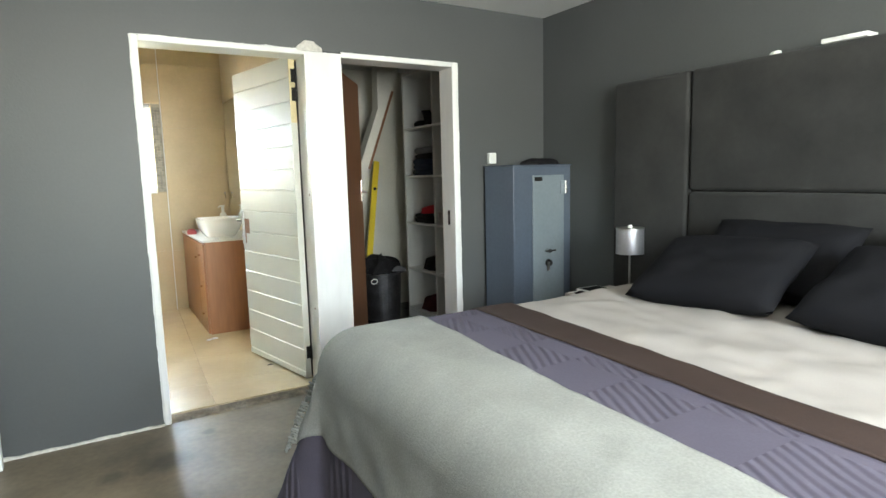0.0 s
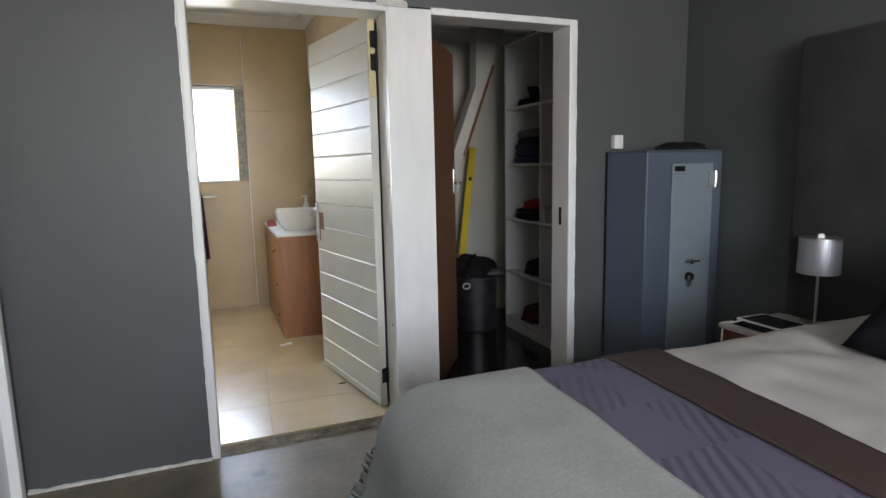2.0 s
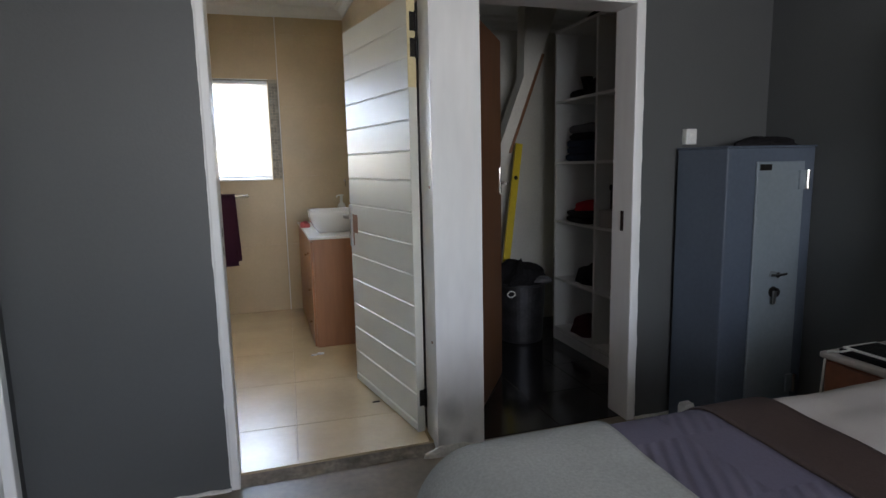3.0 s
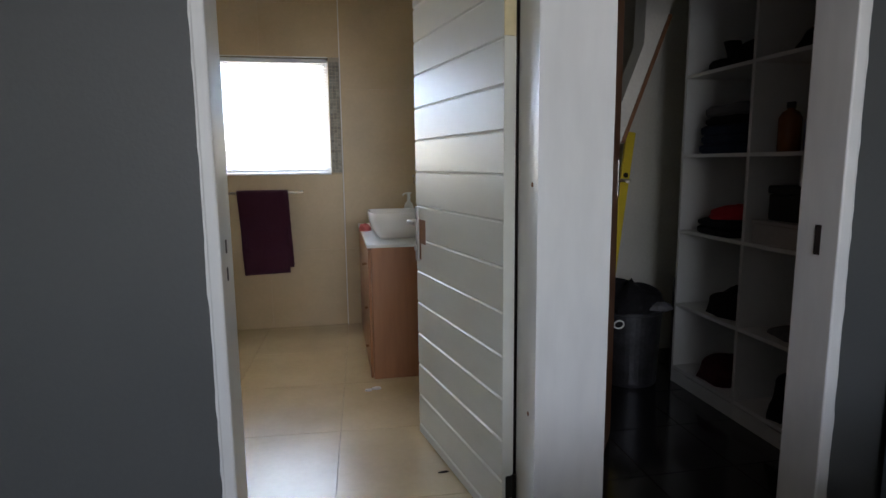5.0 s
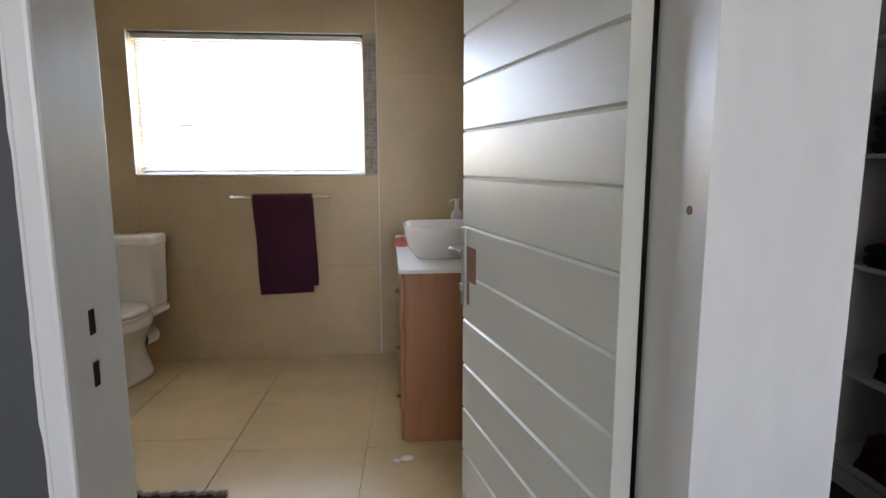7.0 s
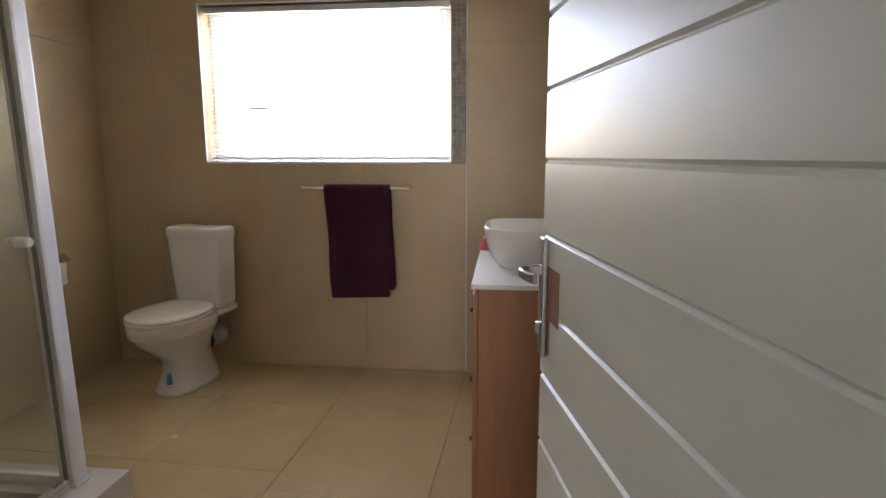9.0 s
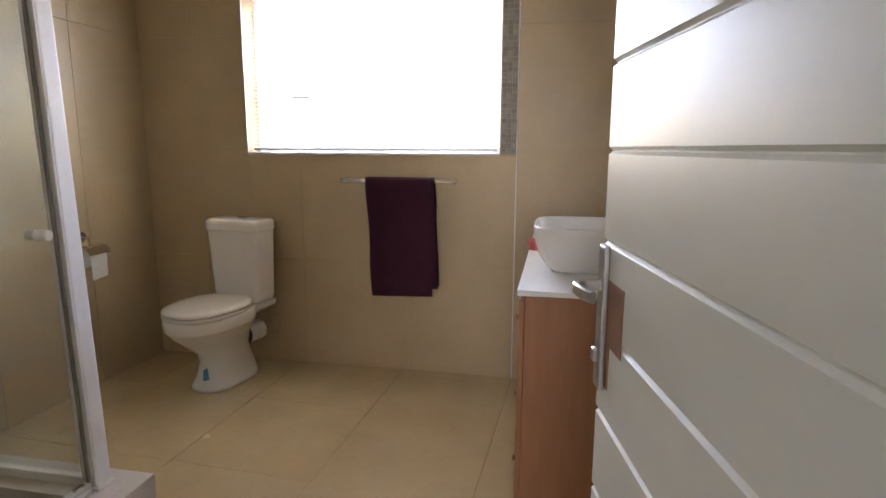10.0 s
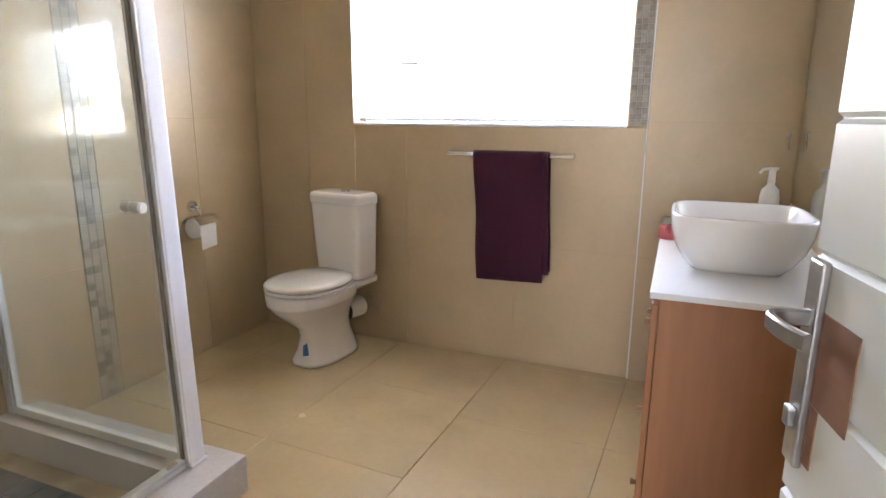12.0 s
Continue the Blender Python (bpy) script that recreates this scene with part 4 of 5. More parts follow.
part("overflow", rods((cx + 0.150, cy - 0.05, VT + 0.105), (cx + 0.166, cy - 0.05, VT + 0.108), 0.010, seg=14), CHROME, basin)
soap = thing("soap_dispenser", (1.615, 5.990, VT), "white plastic soap bottle with a pump", "soap dispenser")
part("bottle", loft(bmesh.new(), [oval(1.615, 5.990, VT + z, r, r * 0.85, 2.4, 24) for z, r in ((0.0, 0.033), (0.006, 0.036), (0.125, 0.036), (0.155, 0.030), (0.172, 0.014), (0.182, 0.013))]), WHITE_PLASTIC, soap, smooth=True)
part("label_patch", boxed(1.600, 1.627, 5.956, 5.958, VT + 0.045, VT + 0.075), PAPER, soap)
pump = part("pump", rods((1.615, 5.990, VT + 0.182), (1.615, 5.990, VT + 0.235), 0.014, 0.012), WHITE_PLASTIC, soap)
part("stem", rods((1.615, 5.990, VT + 0.235), (1.615, 5.990, VT + 0.23), 0.005), WHITE_PLASTIC, pump)
part("spout", sweep(bmesh.new(), [(1.635, 5.990, VT + 0.235), (1.605, 5.987, VT + 0.236), (1.580, 5.982, VT + 0.233), (1.570, 5.980, VT + 0.218)], 0.006, 8), WHITE_PLASTIC, pump)
solid("pink_cloth", heap(bmesh.new(), 1.262, 5.635, VT, 0.045, 0.05, 0.05, 3), PINK_CLOTH, "crumpled pink net cloth behind the basin", "cloth", smooth=False)
mirror = thing("mirror", (BX1, 5.3, 0.95), "tall frameless wall mirror above the vanity", "mirror")
part("glass", boxed(BX1 - 0.007, BX1 - 0.001, 4.76, 6.095, 0.93, 2.10, 0.0015), MIRROR, mirror)
ring_ = thing("towel_ring", (1.627, BY1, 1.20), "small square chrome towel ring on the tiled wall", "towel ring")
part("rosette", boxed(1.665, 1.679, BY1 - 0.034, BY1 - 0.014, 1.188, 1.202, 0.003), STEEL, ring_)
part("ring", sweep(bmesh.new(), [(1.672, BY1 - 0.03, 1.195), (1.672, BY1 - 0.04, 1.14), (1.677, BY1 - 0.04, 1.14), (1.677, BY1 - 0.035, 1.205), (1.667, BY1 - 0.03, 1.21)], 0.0022, 8), CHROME, ring_)

# bath mat
mat_ = thing("bath_mat", (0.31, 4.23, BZ), "dark brown and grey looped bath mat by the shower", "bath mat", turn=-4)
part("backing", boxed(-0.23, 0.23, -0.33, 0.33, 0.001, 0.008), MAT_DARK, mat_, local=True)
for k in range(22):
    y = -0.32 + k * 0.0305
    bm = bmesh.new()
    path = [(-0.228 + 0.456 * i / 40, y + 0.006 * math.sin(i * 1.1 + k), 0.012 + 0.004 * math.sin(i * 2.1 + k * 1.7)) for i in range(41)]
    part("yarn_cord", sweep(bm, path, 0.011, 6), MAT_LIGHT if k % 2 else MAT_DARK, mat_, local=True)

# ---- bed ----
FOOT, HEADX, NEAR, FAR, BEDZ = 1.19, 3.28, 0.05, 1.94, 0.74
bed = thing("bed", ((FOOT + HEADX) / 2, (NEAR + FAR) / 2, 0), "double bed with a mattress on a dark upholstered base", "bed")
part("base", boxed(FOOT + 0.03, HEADX, NEAR + 0.03, FAR - 0.03, 0.06, 0.40, 0.03, segments=3), VALANCE, bed, "dark brown bed base")
part("mattress", boxed(FOOT + 0.02, HEADX, NEAR + 0.02, FAR - 0.02, 0.402, BEDZ - 0.012, 0.10, segments=4), SHEET, bed)
for x in (FOOT + 0.12, HEADX - 0.12):
    for y in (NEAR + 0.12, FAR - 0.12):
        part("leg", rods((x, y, 0), (x, y, 0.06), 0.03, 0.035), BLACK_METAL, bed)


def drape_point(u, v, lift, seed, fold=0.012, radius=0.14, crease=0.006):
    """Where a point of a cloth laid over the bed comes to lie: past an edge it bends down and hangs."""
    cx, cy = max(u, FOOT + radius), min(max(v, NEAR + radius), FAR - radius)
    dx, dy = u - cx, v - cy
    d = math.hypot(dx, dy)
    x, y, z = cx, cy, BEDZ + lift
    if d > 1e-6:
        r = radius + lift
        a = min(d / r, math.pi / 2)
        out = r * math.sin(a)
        hang = max(0, d - r * math.pi / 2)
        wave = fold * min(1, hang / 0.12) * (math.sin((u * 1.3 + v) * 16 + seed) + 0.6 * math.sin((u - v * 0.8) * 29 + seed * 2))
        out += wave + (0.05 + 0.18 * max(0, dy) / d + 0.5 * max(0, dy) * max(0, -dx) / (d * d)) * hang
        x, y = cx + dx / d * out, cy + dy / d * out
        z -= r * (1 - math.cos(a)) + hang
    k = Vector((u * 4.0 + seed, v * 4.0, seed))
    flat = 1 if d < 1e-6 else 0.4
    return Vector((x, y, z + crease * (noise.noise(k) + 0.7 * noise.noise(k * 2.7)) * flat))


def drape(u0, u1, v0, v1, lift, nu, nv, thick, seed, skew0=0.0, skew1=0.0, **how):
    """Cloth laid over the bed; its two cross edges may lie askew."""
    bm = bmesh.new()
    grid = []
    for i in range(nu + 1):
        row = []
        for j in range(nv + 1):
            v = v0 + (v1 - v0) * j / nv
            a, b = u0 - skew0 * (1.7 - v), u1 - skew1 * (1.7 - v)
            row.append(bm.verts.new(drape_point(a + (b - a) * i / nu, v, lift, seed, **how)))
        grid.append(row)
    for i in range(nu):
        for j in range(nv):
            bm.faces.new((grid[i][j], grid[i + 1][j], grid[i + 1][j + 1], grid[i][j + 1]))
    bmesh.ops.recalc_face_normals(bm, faces=bm.faces[:])
    bmesh.ops.solidify(bm, geom=bm.faces[:], thickness=thick)
    return bm, grid


BAND0, BAND1 = 1.865, 2.045
bm, _g = drape(BAND1 - 0.004, HEADX - 0.01, NEAR - 0.42, FAR + 0.10, 0.004, 60, 90, 0.004, 2.0, skew0=0.085, crease=0.016)
solid("bed_sheet", bm, SHEET, "creased off-white cotton sheet on the bed", "bed sheet", smooth=True)
spread = thing("bedspread", (FOOT, FAR, BEDZ), "purple grey quilted bedspread with a dark brown band", "bedspread")
bm, _g = drape(FOOT - 0.58, BAND0, NEAR - 0.40, FAR + 0.50, 0.012, 60, 80, 0.006, 8.0, skew1=0.06, fold=0.004, crease=0.004)
part("quilted_field", bm, QUILT, spread, smooth=True)
bm, _g = drape(BAND0 + 0.001, BAND1, NEAR - 0.40, FAR + 0.50, 0.017, 12, 80, 0.007, 8.0, skew0=0.06, skew1=0.085, fold=0.004, crease=0.004)
part("band", bm, BAND, spread, "dark brown band", smooth=True)
throw = thing("throw_blanket", (FOOT, FAR, BEDZ), "grey white woven throw with a fringe over the bed foot", "blanket")
HEM_U, HEM_V = FOOT - 0.34, FAR + 0.10
bm, _g = drape(HEM_U, 1.60, NEAR - 0.30, HEM_V, 0.024, 64, 90, 0.005, 8.0, skew1=0.075, fold=0.006, crease=0.007)
part("cloth", bm, THROW, throw, smooth=True)
# the fringe hangs from the far hem
rng = random.Random(4)
for i in range(64):
    u = HEM_U + (1.60 - HEM_U) * ((i + 0.5) / 64) ** 1.25
    p = drape_point(u, HEM_V, 0.024, 8.0, fold=0.006, crease=0.007)
    out = Vector((min(0, u - FOOT) * 0.25, 0.05, 0)).normalized()
    length = rng.uniform(0.11, 0.17)
    path = [p + Vector((0, -0.006, 0.0))]
    for k in range(1, 8):
        q = drape_point(u, HEM_V + length * k / 7, 0.034, 8.0, fold=0.006, crease=0.007)
        path.append(q + out * 0.012 + Vector((rng.uniform(-0.010, 0.010), rng.uniform(-0.008, 0.010), 0)))
    part("tassel", sweep(bmesh.new(), path, 0.0046, 5), THROW, throw)

# pillows
def pillow(x, y, z, lean, w, h, d, seed, label, roll=0):
    ob = solid("pillow", pillow_mesh(w, h, d, seed=seed), DARK_FABRIC, label, "pillow", smooth=True, group="pillows on the bed")
    ob.matrix_world = Matrix.Translation((x, y, z)) @ Euler((0, radians(-lean), 0)).to_matrix().to_4x4() @ Euler((0, 0, radians(90 + roll))).to_matrix().to_4x4()
    return ob


pillow(3.06, 1.24, 0.915, 46, 0.66, 0.42, 0.15, 1, "black cotton pillow leaning on the headboard")
pillow(3.06, 0.50, 0.915, 46, 0.66, 0.42, 0.15, 2, "black cotton pillow leaning on the headboard")
pillow(2.77, 1.30, 0.885, 28, 0.64, 0.46, 0.16, 3, "black cotton pillow leaning on another pillow", 5)
pillow(2.77, 0.58, 0.885, 28, 0.64, 0.46, 0.16, 4, "black cotton pillow leaning on another pillow", -4)

# headboard
HX = 3.30
headboard = thing("headboard", (HX, (NEAR + FAR) / 2, 0), "tall padded charcoal suede headboard with deep seams", "headboard")
part("backing_board", boxed(HX + 0.06, XR - 0.001, -0.44, 2.37, 0.02, 1.83, 0.01), LEATHER, headboard)
for y0, y1, z0, z1 in ((1.848, 2.375, 0.04, 1.85), (-0.45, 0.08, 0.04, 1.85), (0.085, 1.843, 1.205, 1.85), (0.085, 1.843, 0.60, 1.20)):
    bm = boxed(HX, HX + 0.065, y0, y1, z0, z1, 0.026, segments=4)
    for v in bm.verts:
        if v.co.x < HX + 0.01:
            t = (v.co.y - y0) / (y1 - y0)
            v.co.x -= 0.012 * math.sin(math.pi * t)
    part("padded_panel", bm, LEATHER, headboard, smooth=True)
solid("paper_strip", boxed(HX + 0.005, HX + 0.10, 1.02, 1.20, 1.851, 1.872, 0.004), PAPER, "white paper box on top of the headboard", "box")
solid("paper_scrap", heap(bmesh.new(), HX + 0.05, 1.42, 1.85, 0.02, 0.03, 0.02, 7, 14, 5), PAPER, "crumpled white paper scrap on top of the headboard", "paper")

# nightstand, tablet, lamp
NX0, NX1, NY0, NY1, NZ = 2.90, 3.285, 2.045, 2.37, 0.60
stand = thing("nightstand", ((NX0 + NX1) / 2, (NY0 + NY1) / 2, 0), "reddish brown wooden nightstand with a pale worn top", "nightstand")
part("body", boxed(NX0 + 0.012, NX1, NY0 + 0.01, NY1 - 0.012, 0.05, NZ - 0.025, 0.004), STAND_WOOD, stand)
part("top", boxed(NX0 - 0.005, NX1, NY0, NY1 + 0.004, NZ - 0.025, NZ, 0.008, segments=3), STAND_TOP, stand, "pale worn top")
for z0, z1 in ((0.07, 0.31), (0.32, 0.565)):
    d = part("drawer", boxed(NX0, NX0 + 0.012, NY0 + 0.02, NY1 - 0.022, z0, z1, 0.004), STAND_WOOD, stand)
    part("knob", rods((NX0 - 0.022, (NY0 + NY1) / 2, (z0 + z1) / 2), (NX0, (NY0 + NY1) / 2, (z0 + z1) / 2), 0.014, 0.009), STEEL, d)
for x in (NX0 + 0.04, NX1 - 0.04):
    for y in (NY0 + 0.04, NY1 - 0.04):
        part("leg", boxed(x - 0.02, x + 0.02, y - 0.02, y + 0.02, 0, 0.05), STAND_WOOD, stand)
solid("book", boxed(2.925, 3.11, 2.10, 2.32, NZ, NZ + 0.022, 0.002), BLACK_CLOTH, "black covered book on the nightstand", "book")
tablet = thing("tablet", (3.02, 2.2, NZ + 0.022), "tablet with a black screen and white edge on a black book", "tablet")
part("body", boxed(2.935, 3.10, 2.09, 2.315, NZ + 0.0225, NZ + 0.030, 0.003), WHITE_PLASTIC, tablet)
part("screen", boxed(2.945, 3.09, 2.105, 2.30, NZ + 0.0295, NZ + 0.0308), SCREEN, tablet, "black glass screen")
solid("cable", sweep(bmesh.new(), [(2.935, 2.28, NZ + 0.026), (2.915, 2.30, NZ + 0.016), (2.905, 2.345, NZ + 0.004), (2.90, 2.352, NZ - 0.03), (2.91, 2.37, 0.40), (2.93, 2.40, 0.15), (2.95, 2.46, 0.02), (2.98, 2.55, 0.005), (3.05, 2.66, 0.005)], 0.004, 7), WHITE_PLASTIC, "white charging cable hanging from the tablet", "cable")
lamp = thing("table_lamp", (3.20, 2.155, NZ), "slim table lamp with a silver drum shade", "lamp")
LX, LY = 3.20, 2.145
part("base", rods((LX, LY, NZ), (LX, LY, NZ + 0.015), 0.055, 0.05, 28), STEEL, lamp)
part("stem", rods((LX, LY, NZ + 0.015), (LX, LY, 0.95), 0.006), STEEL, lamp)
bm = bmesh.new()
loft(bm, [oval(LX, LY, z, r, r, 2, 40) for z, r in ((0.835, 0.079), (0.835, 0.081), (0.985, 0.079), (0.985, 0.076), (0.975, 0.074))], close_bottom=False)
shade = part("shade", bm, SHADE, lamp, "silver drum shade", smooth=False)
part("rim", loft(bmesh.new(), [oval(LX, LY, z, 0.0815, 0.0815, 2, 40) for z in (0.978, 0.988)]), STEEL, shade)
part("finial", rods((LX, LY, 0.985), (LX, LY, 1.003), 0.016, 0.012), WHITE_PLASTIC, lamp)

# safe
SX0, SX1, SY0, SY1, SZ = 2.93, 3.446, 2.90, 3.17, 1.378
safe = thing("gun_safe", ((SX0 + SX1) / 2, (SY0 + SY1) / 2, 0), "tall blue grey steel safe in the bedroom corner", "safe")


def safe_shell(grow, z0, z1, bevel):
    """The safe's side flares out a little towards the wall."""
    bm = boxed(SX0 - grow, SX1 + grow, SY0 + 0.004 - grow, SY1 + min(grow, 0.004), z0, z1, bevel)
    for v in bm.verts:
        if v.co.x < (SX0 + SX1) / 2:
            v.co.x -= 0.05 * (v.co.y - SY0) / (SY1 - SY0)
    return bm


part("body", safe_shell(0.0, 0, SZ - 0.008, 0.006), SAFE_PAINT, safe)
part("top", safe_shell(0.006, SZ - 0.008, SZ, 0.003), SAFE_PAINT, safe)
sd = part("door", boxed(3.090, 3.372, SY0 - 0.008, SY0 + 0.003, 0.08, 1.305, 0.004), SAFE_DOOR, safe, "paler recessed safe door")
part("name_plate", boxed(3.103, 3.172, SY0 - 0.010, SY0 - 0.0075, 1.265, 1.293), BLACK_METAL, sd, "dark unreadable name plate")
for z in (1.218, 0.22):
    h = part("hinge", boxed(3.337, 3.385, SY0 - 0.016, SY0 - 0.004, z - 0.045, z + 0.045, 0.003), SAFE_DOOR, sd)
    part("pin", rods((3.381, SY0 - 0.018, z - 0.045), (3.381, SY0 - 0.018, z + 0.045), 0.011, seg=14), CHROME, h, "bright hinge pin")
k = part("handle", rods((3.211, SY0 - 0.008, 0.778), (3.211, SY0 - 0.045, 0.778), 0.014), CHROME, sd, "chrome turning handle")
part("bar", sweep(bmesh.new(), [(3.164, SY0 - 0.045, 0.781), (3.211, SY0 - 0.047, 0.778), (3.259, SY0 - 0.045, 0.781)], 0.007, 8), CHROME, k)
k = part("lock", rods((3.224, SY0 - 0.008, 0.690), (3.224, SY0 - 0.03, 0.690), 0.026, 0.022, 20), BLACK_METAL, sd, "black key lock with a key")
part("key", boxed(3.198, 3.218, SY0 - 0.036, SY0 - 0.030, 0.635, 0.70, 0.002), STEEL, k)
solid("black_bag", heap(bmesh.new(), 3.26, 3.03, SZ, 0.17, 0.11, 0.05, 11, 30, 7), BLACK_CLOTH, "flat black cloth bag lying on the safe", "bag")
sw = thing("wall_switch", (2.955, D0, 1.435), "white plastic switch box on the grey wall", "switch")
part("box", boxed(2.925, 2.985, D0 - 0.035, D0 - 0.001, 1.395, 1.47, 0.004), WHITE_PLASTIC, sw)
part("rocker", boxed(2.942, 2.968, D0 - 0.039, D0 - 0.034, 1.415, 1.45, 0.003), WHITE_PLASTIC, sw)
sock = thing("adaptor_plug", (2.84, 2.97, 0), "small white adaptor box standing beside the safe", "adaptor")
part("box", boxed(2.80, 2.865, 2.96, 3.01, 0.0, 0.145, 0.008), WHITE_PLASTIC, sock)
part("cap", boxed(2.805, 2.86, 2.963, 3.007, 0.145, 0.155, 0.003), WHITE_PLASTIC, sock)

# ---- closet ----
QX0, QY0, QY1, QZ = 2.99, 3.56, 4.605, 2.232
unit = thing("shelf_unit", ((QX0 + XR) / 2, (QY0 + QY1) / 2, 0), "white melamine closet shelf unit filled with folded clothes", "shelf unit")
Tn = 0.018
for y in (QY0, 4.07 - Tn / 2, QY1 - Tn):
    part("upright", boxed(QX0, XR - 0.03, y, y + Tn, 0, QZ, 0.001), LAMINATE, unit)
part("back_panel", boxed(XR - 0.03, XR - 0.012, QY0, QY1, 0, QZ), LAMINATE, unit)
part("plinth", boxed(QX0 + 0.002, QX0 + 0.02, QY0 + Tn, QY1 - Tn, 0, 0.072), LAMINATE, unit)
LEVELS = (0.1, 0.475, 0.902, 1.326, 1.752, QZ)
for z in LEVELS:
    for y0, y1 in ((QY0 + Tn, 4.07 - Tn / 2), (4.07 + Tn / 2, QY1 - Tn)):
        part("shelf", boxed(QX0 + 0.001, XR - 0.03, y0, y1, z - Tn, z, 0.001), LAMINATE, unit)


def garment(kind, x, y, z, w, d, h, mat, seed, label):
    return solid(kind, folded(bmesh.new(), x, y, z, w, d, h, seed), mat, label, "clothes")


CXm = 3.16
z = LEVELS[3]
for k, (h, m, lb) in enumerate(((0.05, DENIM, "folded dark blue jeans on the shelf"), (0.045, DENIM, "folded dark blue jeans on the shelf"), (0.05, DENIM, "folded dark blue jeans on the shelf"), (0.045, BLACK_CLOTH, "folded black trousers on the shelf"), (0.055, GREY_CLOTH, "folded grey jersey on the shelf"))):
    garment("folded_garment", CXm + 0.01 * (k % 2), 4.320 + 0.008 * (k % 3), z, 0.36 - 0.015 * k, 0.33 - 0.02 * (k > 3), h, m, k + 1, lb)
    z += h
z = LEVELS[2]
for k, (h, m, lb) in enumerate(((0.045, BLACK_CLOTH, "folded black shirt on the shelf"), (0.04, BLACK_CLOTH, "folded black shirt on the shelf"))):
    garment("folded_garment", CXm, 4.320, z, 0.34, 0.31, h, m, 20 + k, lb)
    z += h
solid("red_cap", heap(bmesh.new(), 3.160, 4.340, z, 0.14, 0.12, 0.075, 5), RED_CLOTH, "red cotton cap on folded black shirts", "cap", smooth=True)
solid("garment", heap(bmesh.new(), 3.230, 4.290, LEVELS[4], 0.18, 0.15, 0.16, 9), BLACK_CLOTH, "bundled black garment on the shelf", "clothes")
boot = thing("boot", (3.130, 4.440, LEVELS[4]), "black ankle boot lying on the shelf", "boot")
part("foot", loft(bmesh.new(), [oval(3.110, 4.420, LEVELS[4] + zz, a, b, 2.6, 24) for zz, a, b in ((0.0, 0.10, 0.038), (0.03, 0.10, 0.038), (0.05, 0.085, 0.034), (0.062, 0.04, 0.02))]), BLACK_CLOTH, boot, smooth=True)
part("shaft", loft(bmesh.new(), [oval(3.130 + dx, 4.420, LEVELS[4] + zz, 0.042, 0.035, 2.4, 20) for zz, dx in ((0.05, 0.03), (0.10, 0.02), (0.15, 0.0))]), BLACK_CLOTH, boot, smooth=True)
solid("garment", heap(bmesh.new(), 3.180, 4.300, LEVELS[1], 0.16, 0.15, 0.15, 12), BLACK_CLOTH, "bundled black garment on the shelf", "clothes")
solid("garment", heap(bmesh.new(), 3.180, 4.320, LEVELS[0], 0.17, 0.16, 0.15, 14), MAROON_CLOTH, "bundled dark maroon garment on the shelf", "clothes")
solid("garment", heap(bmesh.new(), 3.190, 3.810, LEVELS[0], 0.18, 0.14, 0.26, 15), BLACK_CLOTH, "bundled black coat at the bottom of the shelf", "clothes")
solid("garment", heap(bmesh.new(), 3.210, 3.830, LEVELS[4], 0.17, 0.15, 0.13, 16), BLACK_CLOTH, "bundled black garment on the shelf", "clothes")
solid("cloth", heap(bmesh.new(), 3.130, 3.850, LEVELS[1], 0.09, 0.11, 0.06, 17), GREY_CLOTH, "grey cloth bundle on the shelf", "clothes")
solid("black_bundle", heap(bmesh.new(), 3.230, 4.140 + 0.17, QZ, 0.16, 0.15, 0.10, 18), BLACK_CLOTH, "black bundle on top of the shelf unit", "bag")


def bottle(x, y, z, r, h, mat, label):
    b = thing("bottle", (x, y, z), label, "bottle")
    part("body", loft(bmesh.new(), [oval(x, y, z + zz * h, r * s, r * s, 2.4, 20) for zz, s in ((0, 0.92), (0.02, 1), (0.68, 1), (0.80, 0.7), (0.84, 0.36), (0.88, 0.34))]), mat, b, smooth=True)
    part("cap", rods((x, y, z + 0.88 * h), (x, y, z + h), r * 0.42, seg=16), BLACK_METAL, b, "black cap")


bottle(3.090, 3.940, LEVELS[3], 0.045, 0.22, AMBER, "amber plastic bottle with a black cap on the shelf")
bottle(3.110, 3.810, LEVELS[3], 0.045, 0.19, BLUE_PLASTIC, "dark blue plastic bottle on the shelf")
bottle(3.170, 3.720, LEVELS[3], 0.04, 0.20, BLUE_PLASTIC, "dark blue plastic bottle on the shelf")
CASE_Z = LEVELS[2] + 0.112
crate = thing("storage_box", (3.18, 3.82, LEVELS[2]), "pale grey cardboard storage box under a black case", "box")
part("body", boxed(3.005, 3.34, 3.64, 4.03, LEVELS[2], LEVELS[2] + 0.095, 0.004), GREY_CARD, crate)
part("lid", boxed(3.002, 3.343, 3.637, 4.033, LEVELS[2] + 0.0955, LEVELS[2] + 0.111, 0.003), GREY_CARD, crate)
cb = thing("black_case", (3.180, 3.860, CASE_Z), "black plastic case on the shelf", "case")
part("body", boxed(3.050, 3.310, 3.750, 3.990, CASE_Z, CASE_Z + 0.12, 0.008), BLACK_METAL, cb)
part("lid", boxed(3.045, 3.315, 3.745, 3.995, CASE_Z + 0.122, CASE_Z + 0.16, 0.008), BLACK_METAL, cb)
solid("card", boxed(3.080, 3.086, 3.770, 3.850, CASE_Z + 0.16, CASE_Z + 0.33), PAPER, "white card standing on the black case", "card")

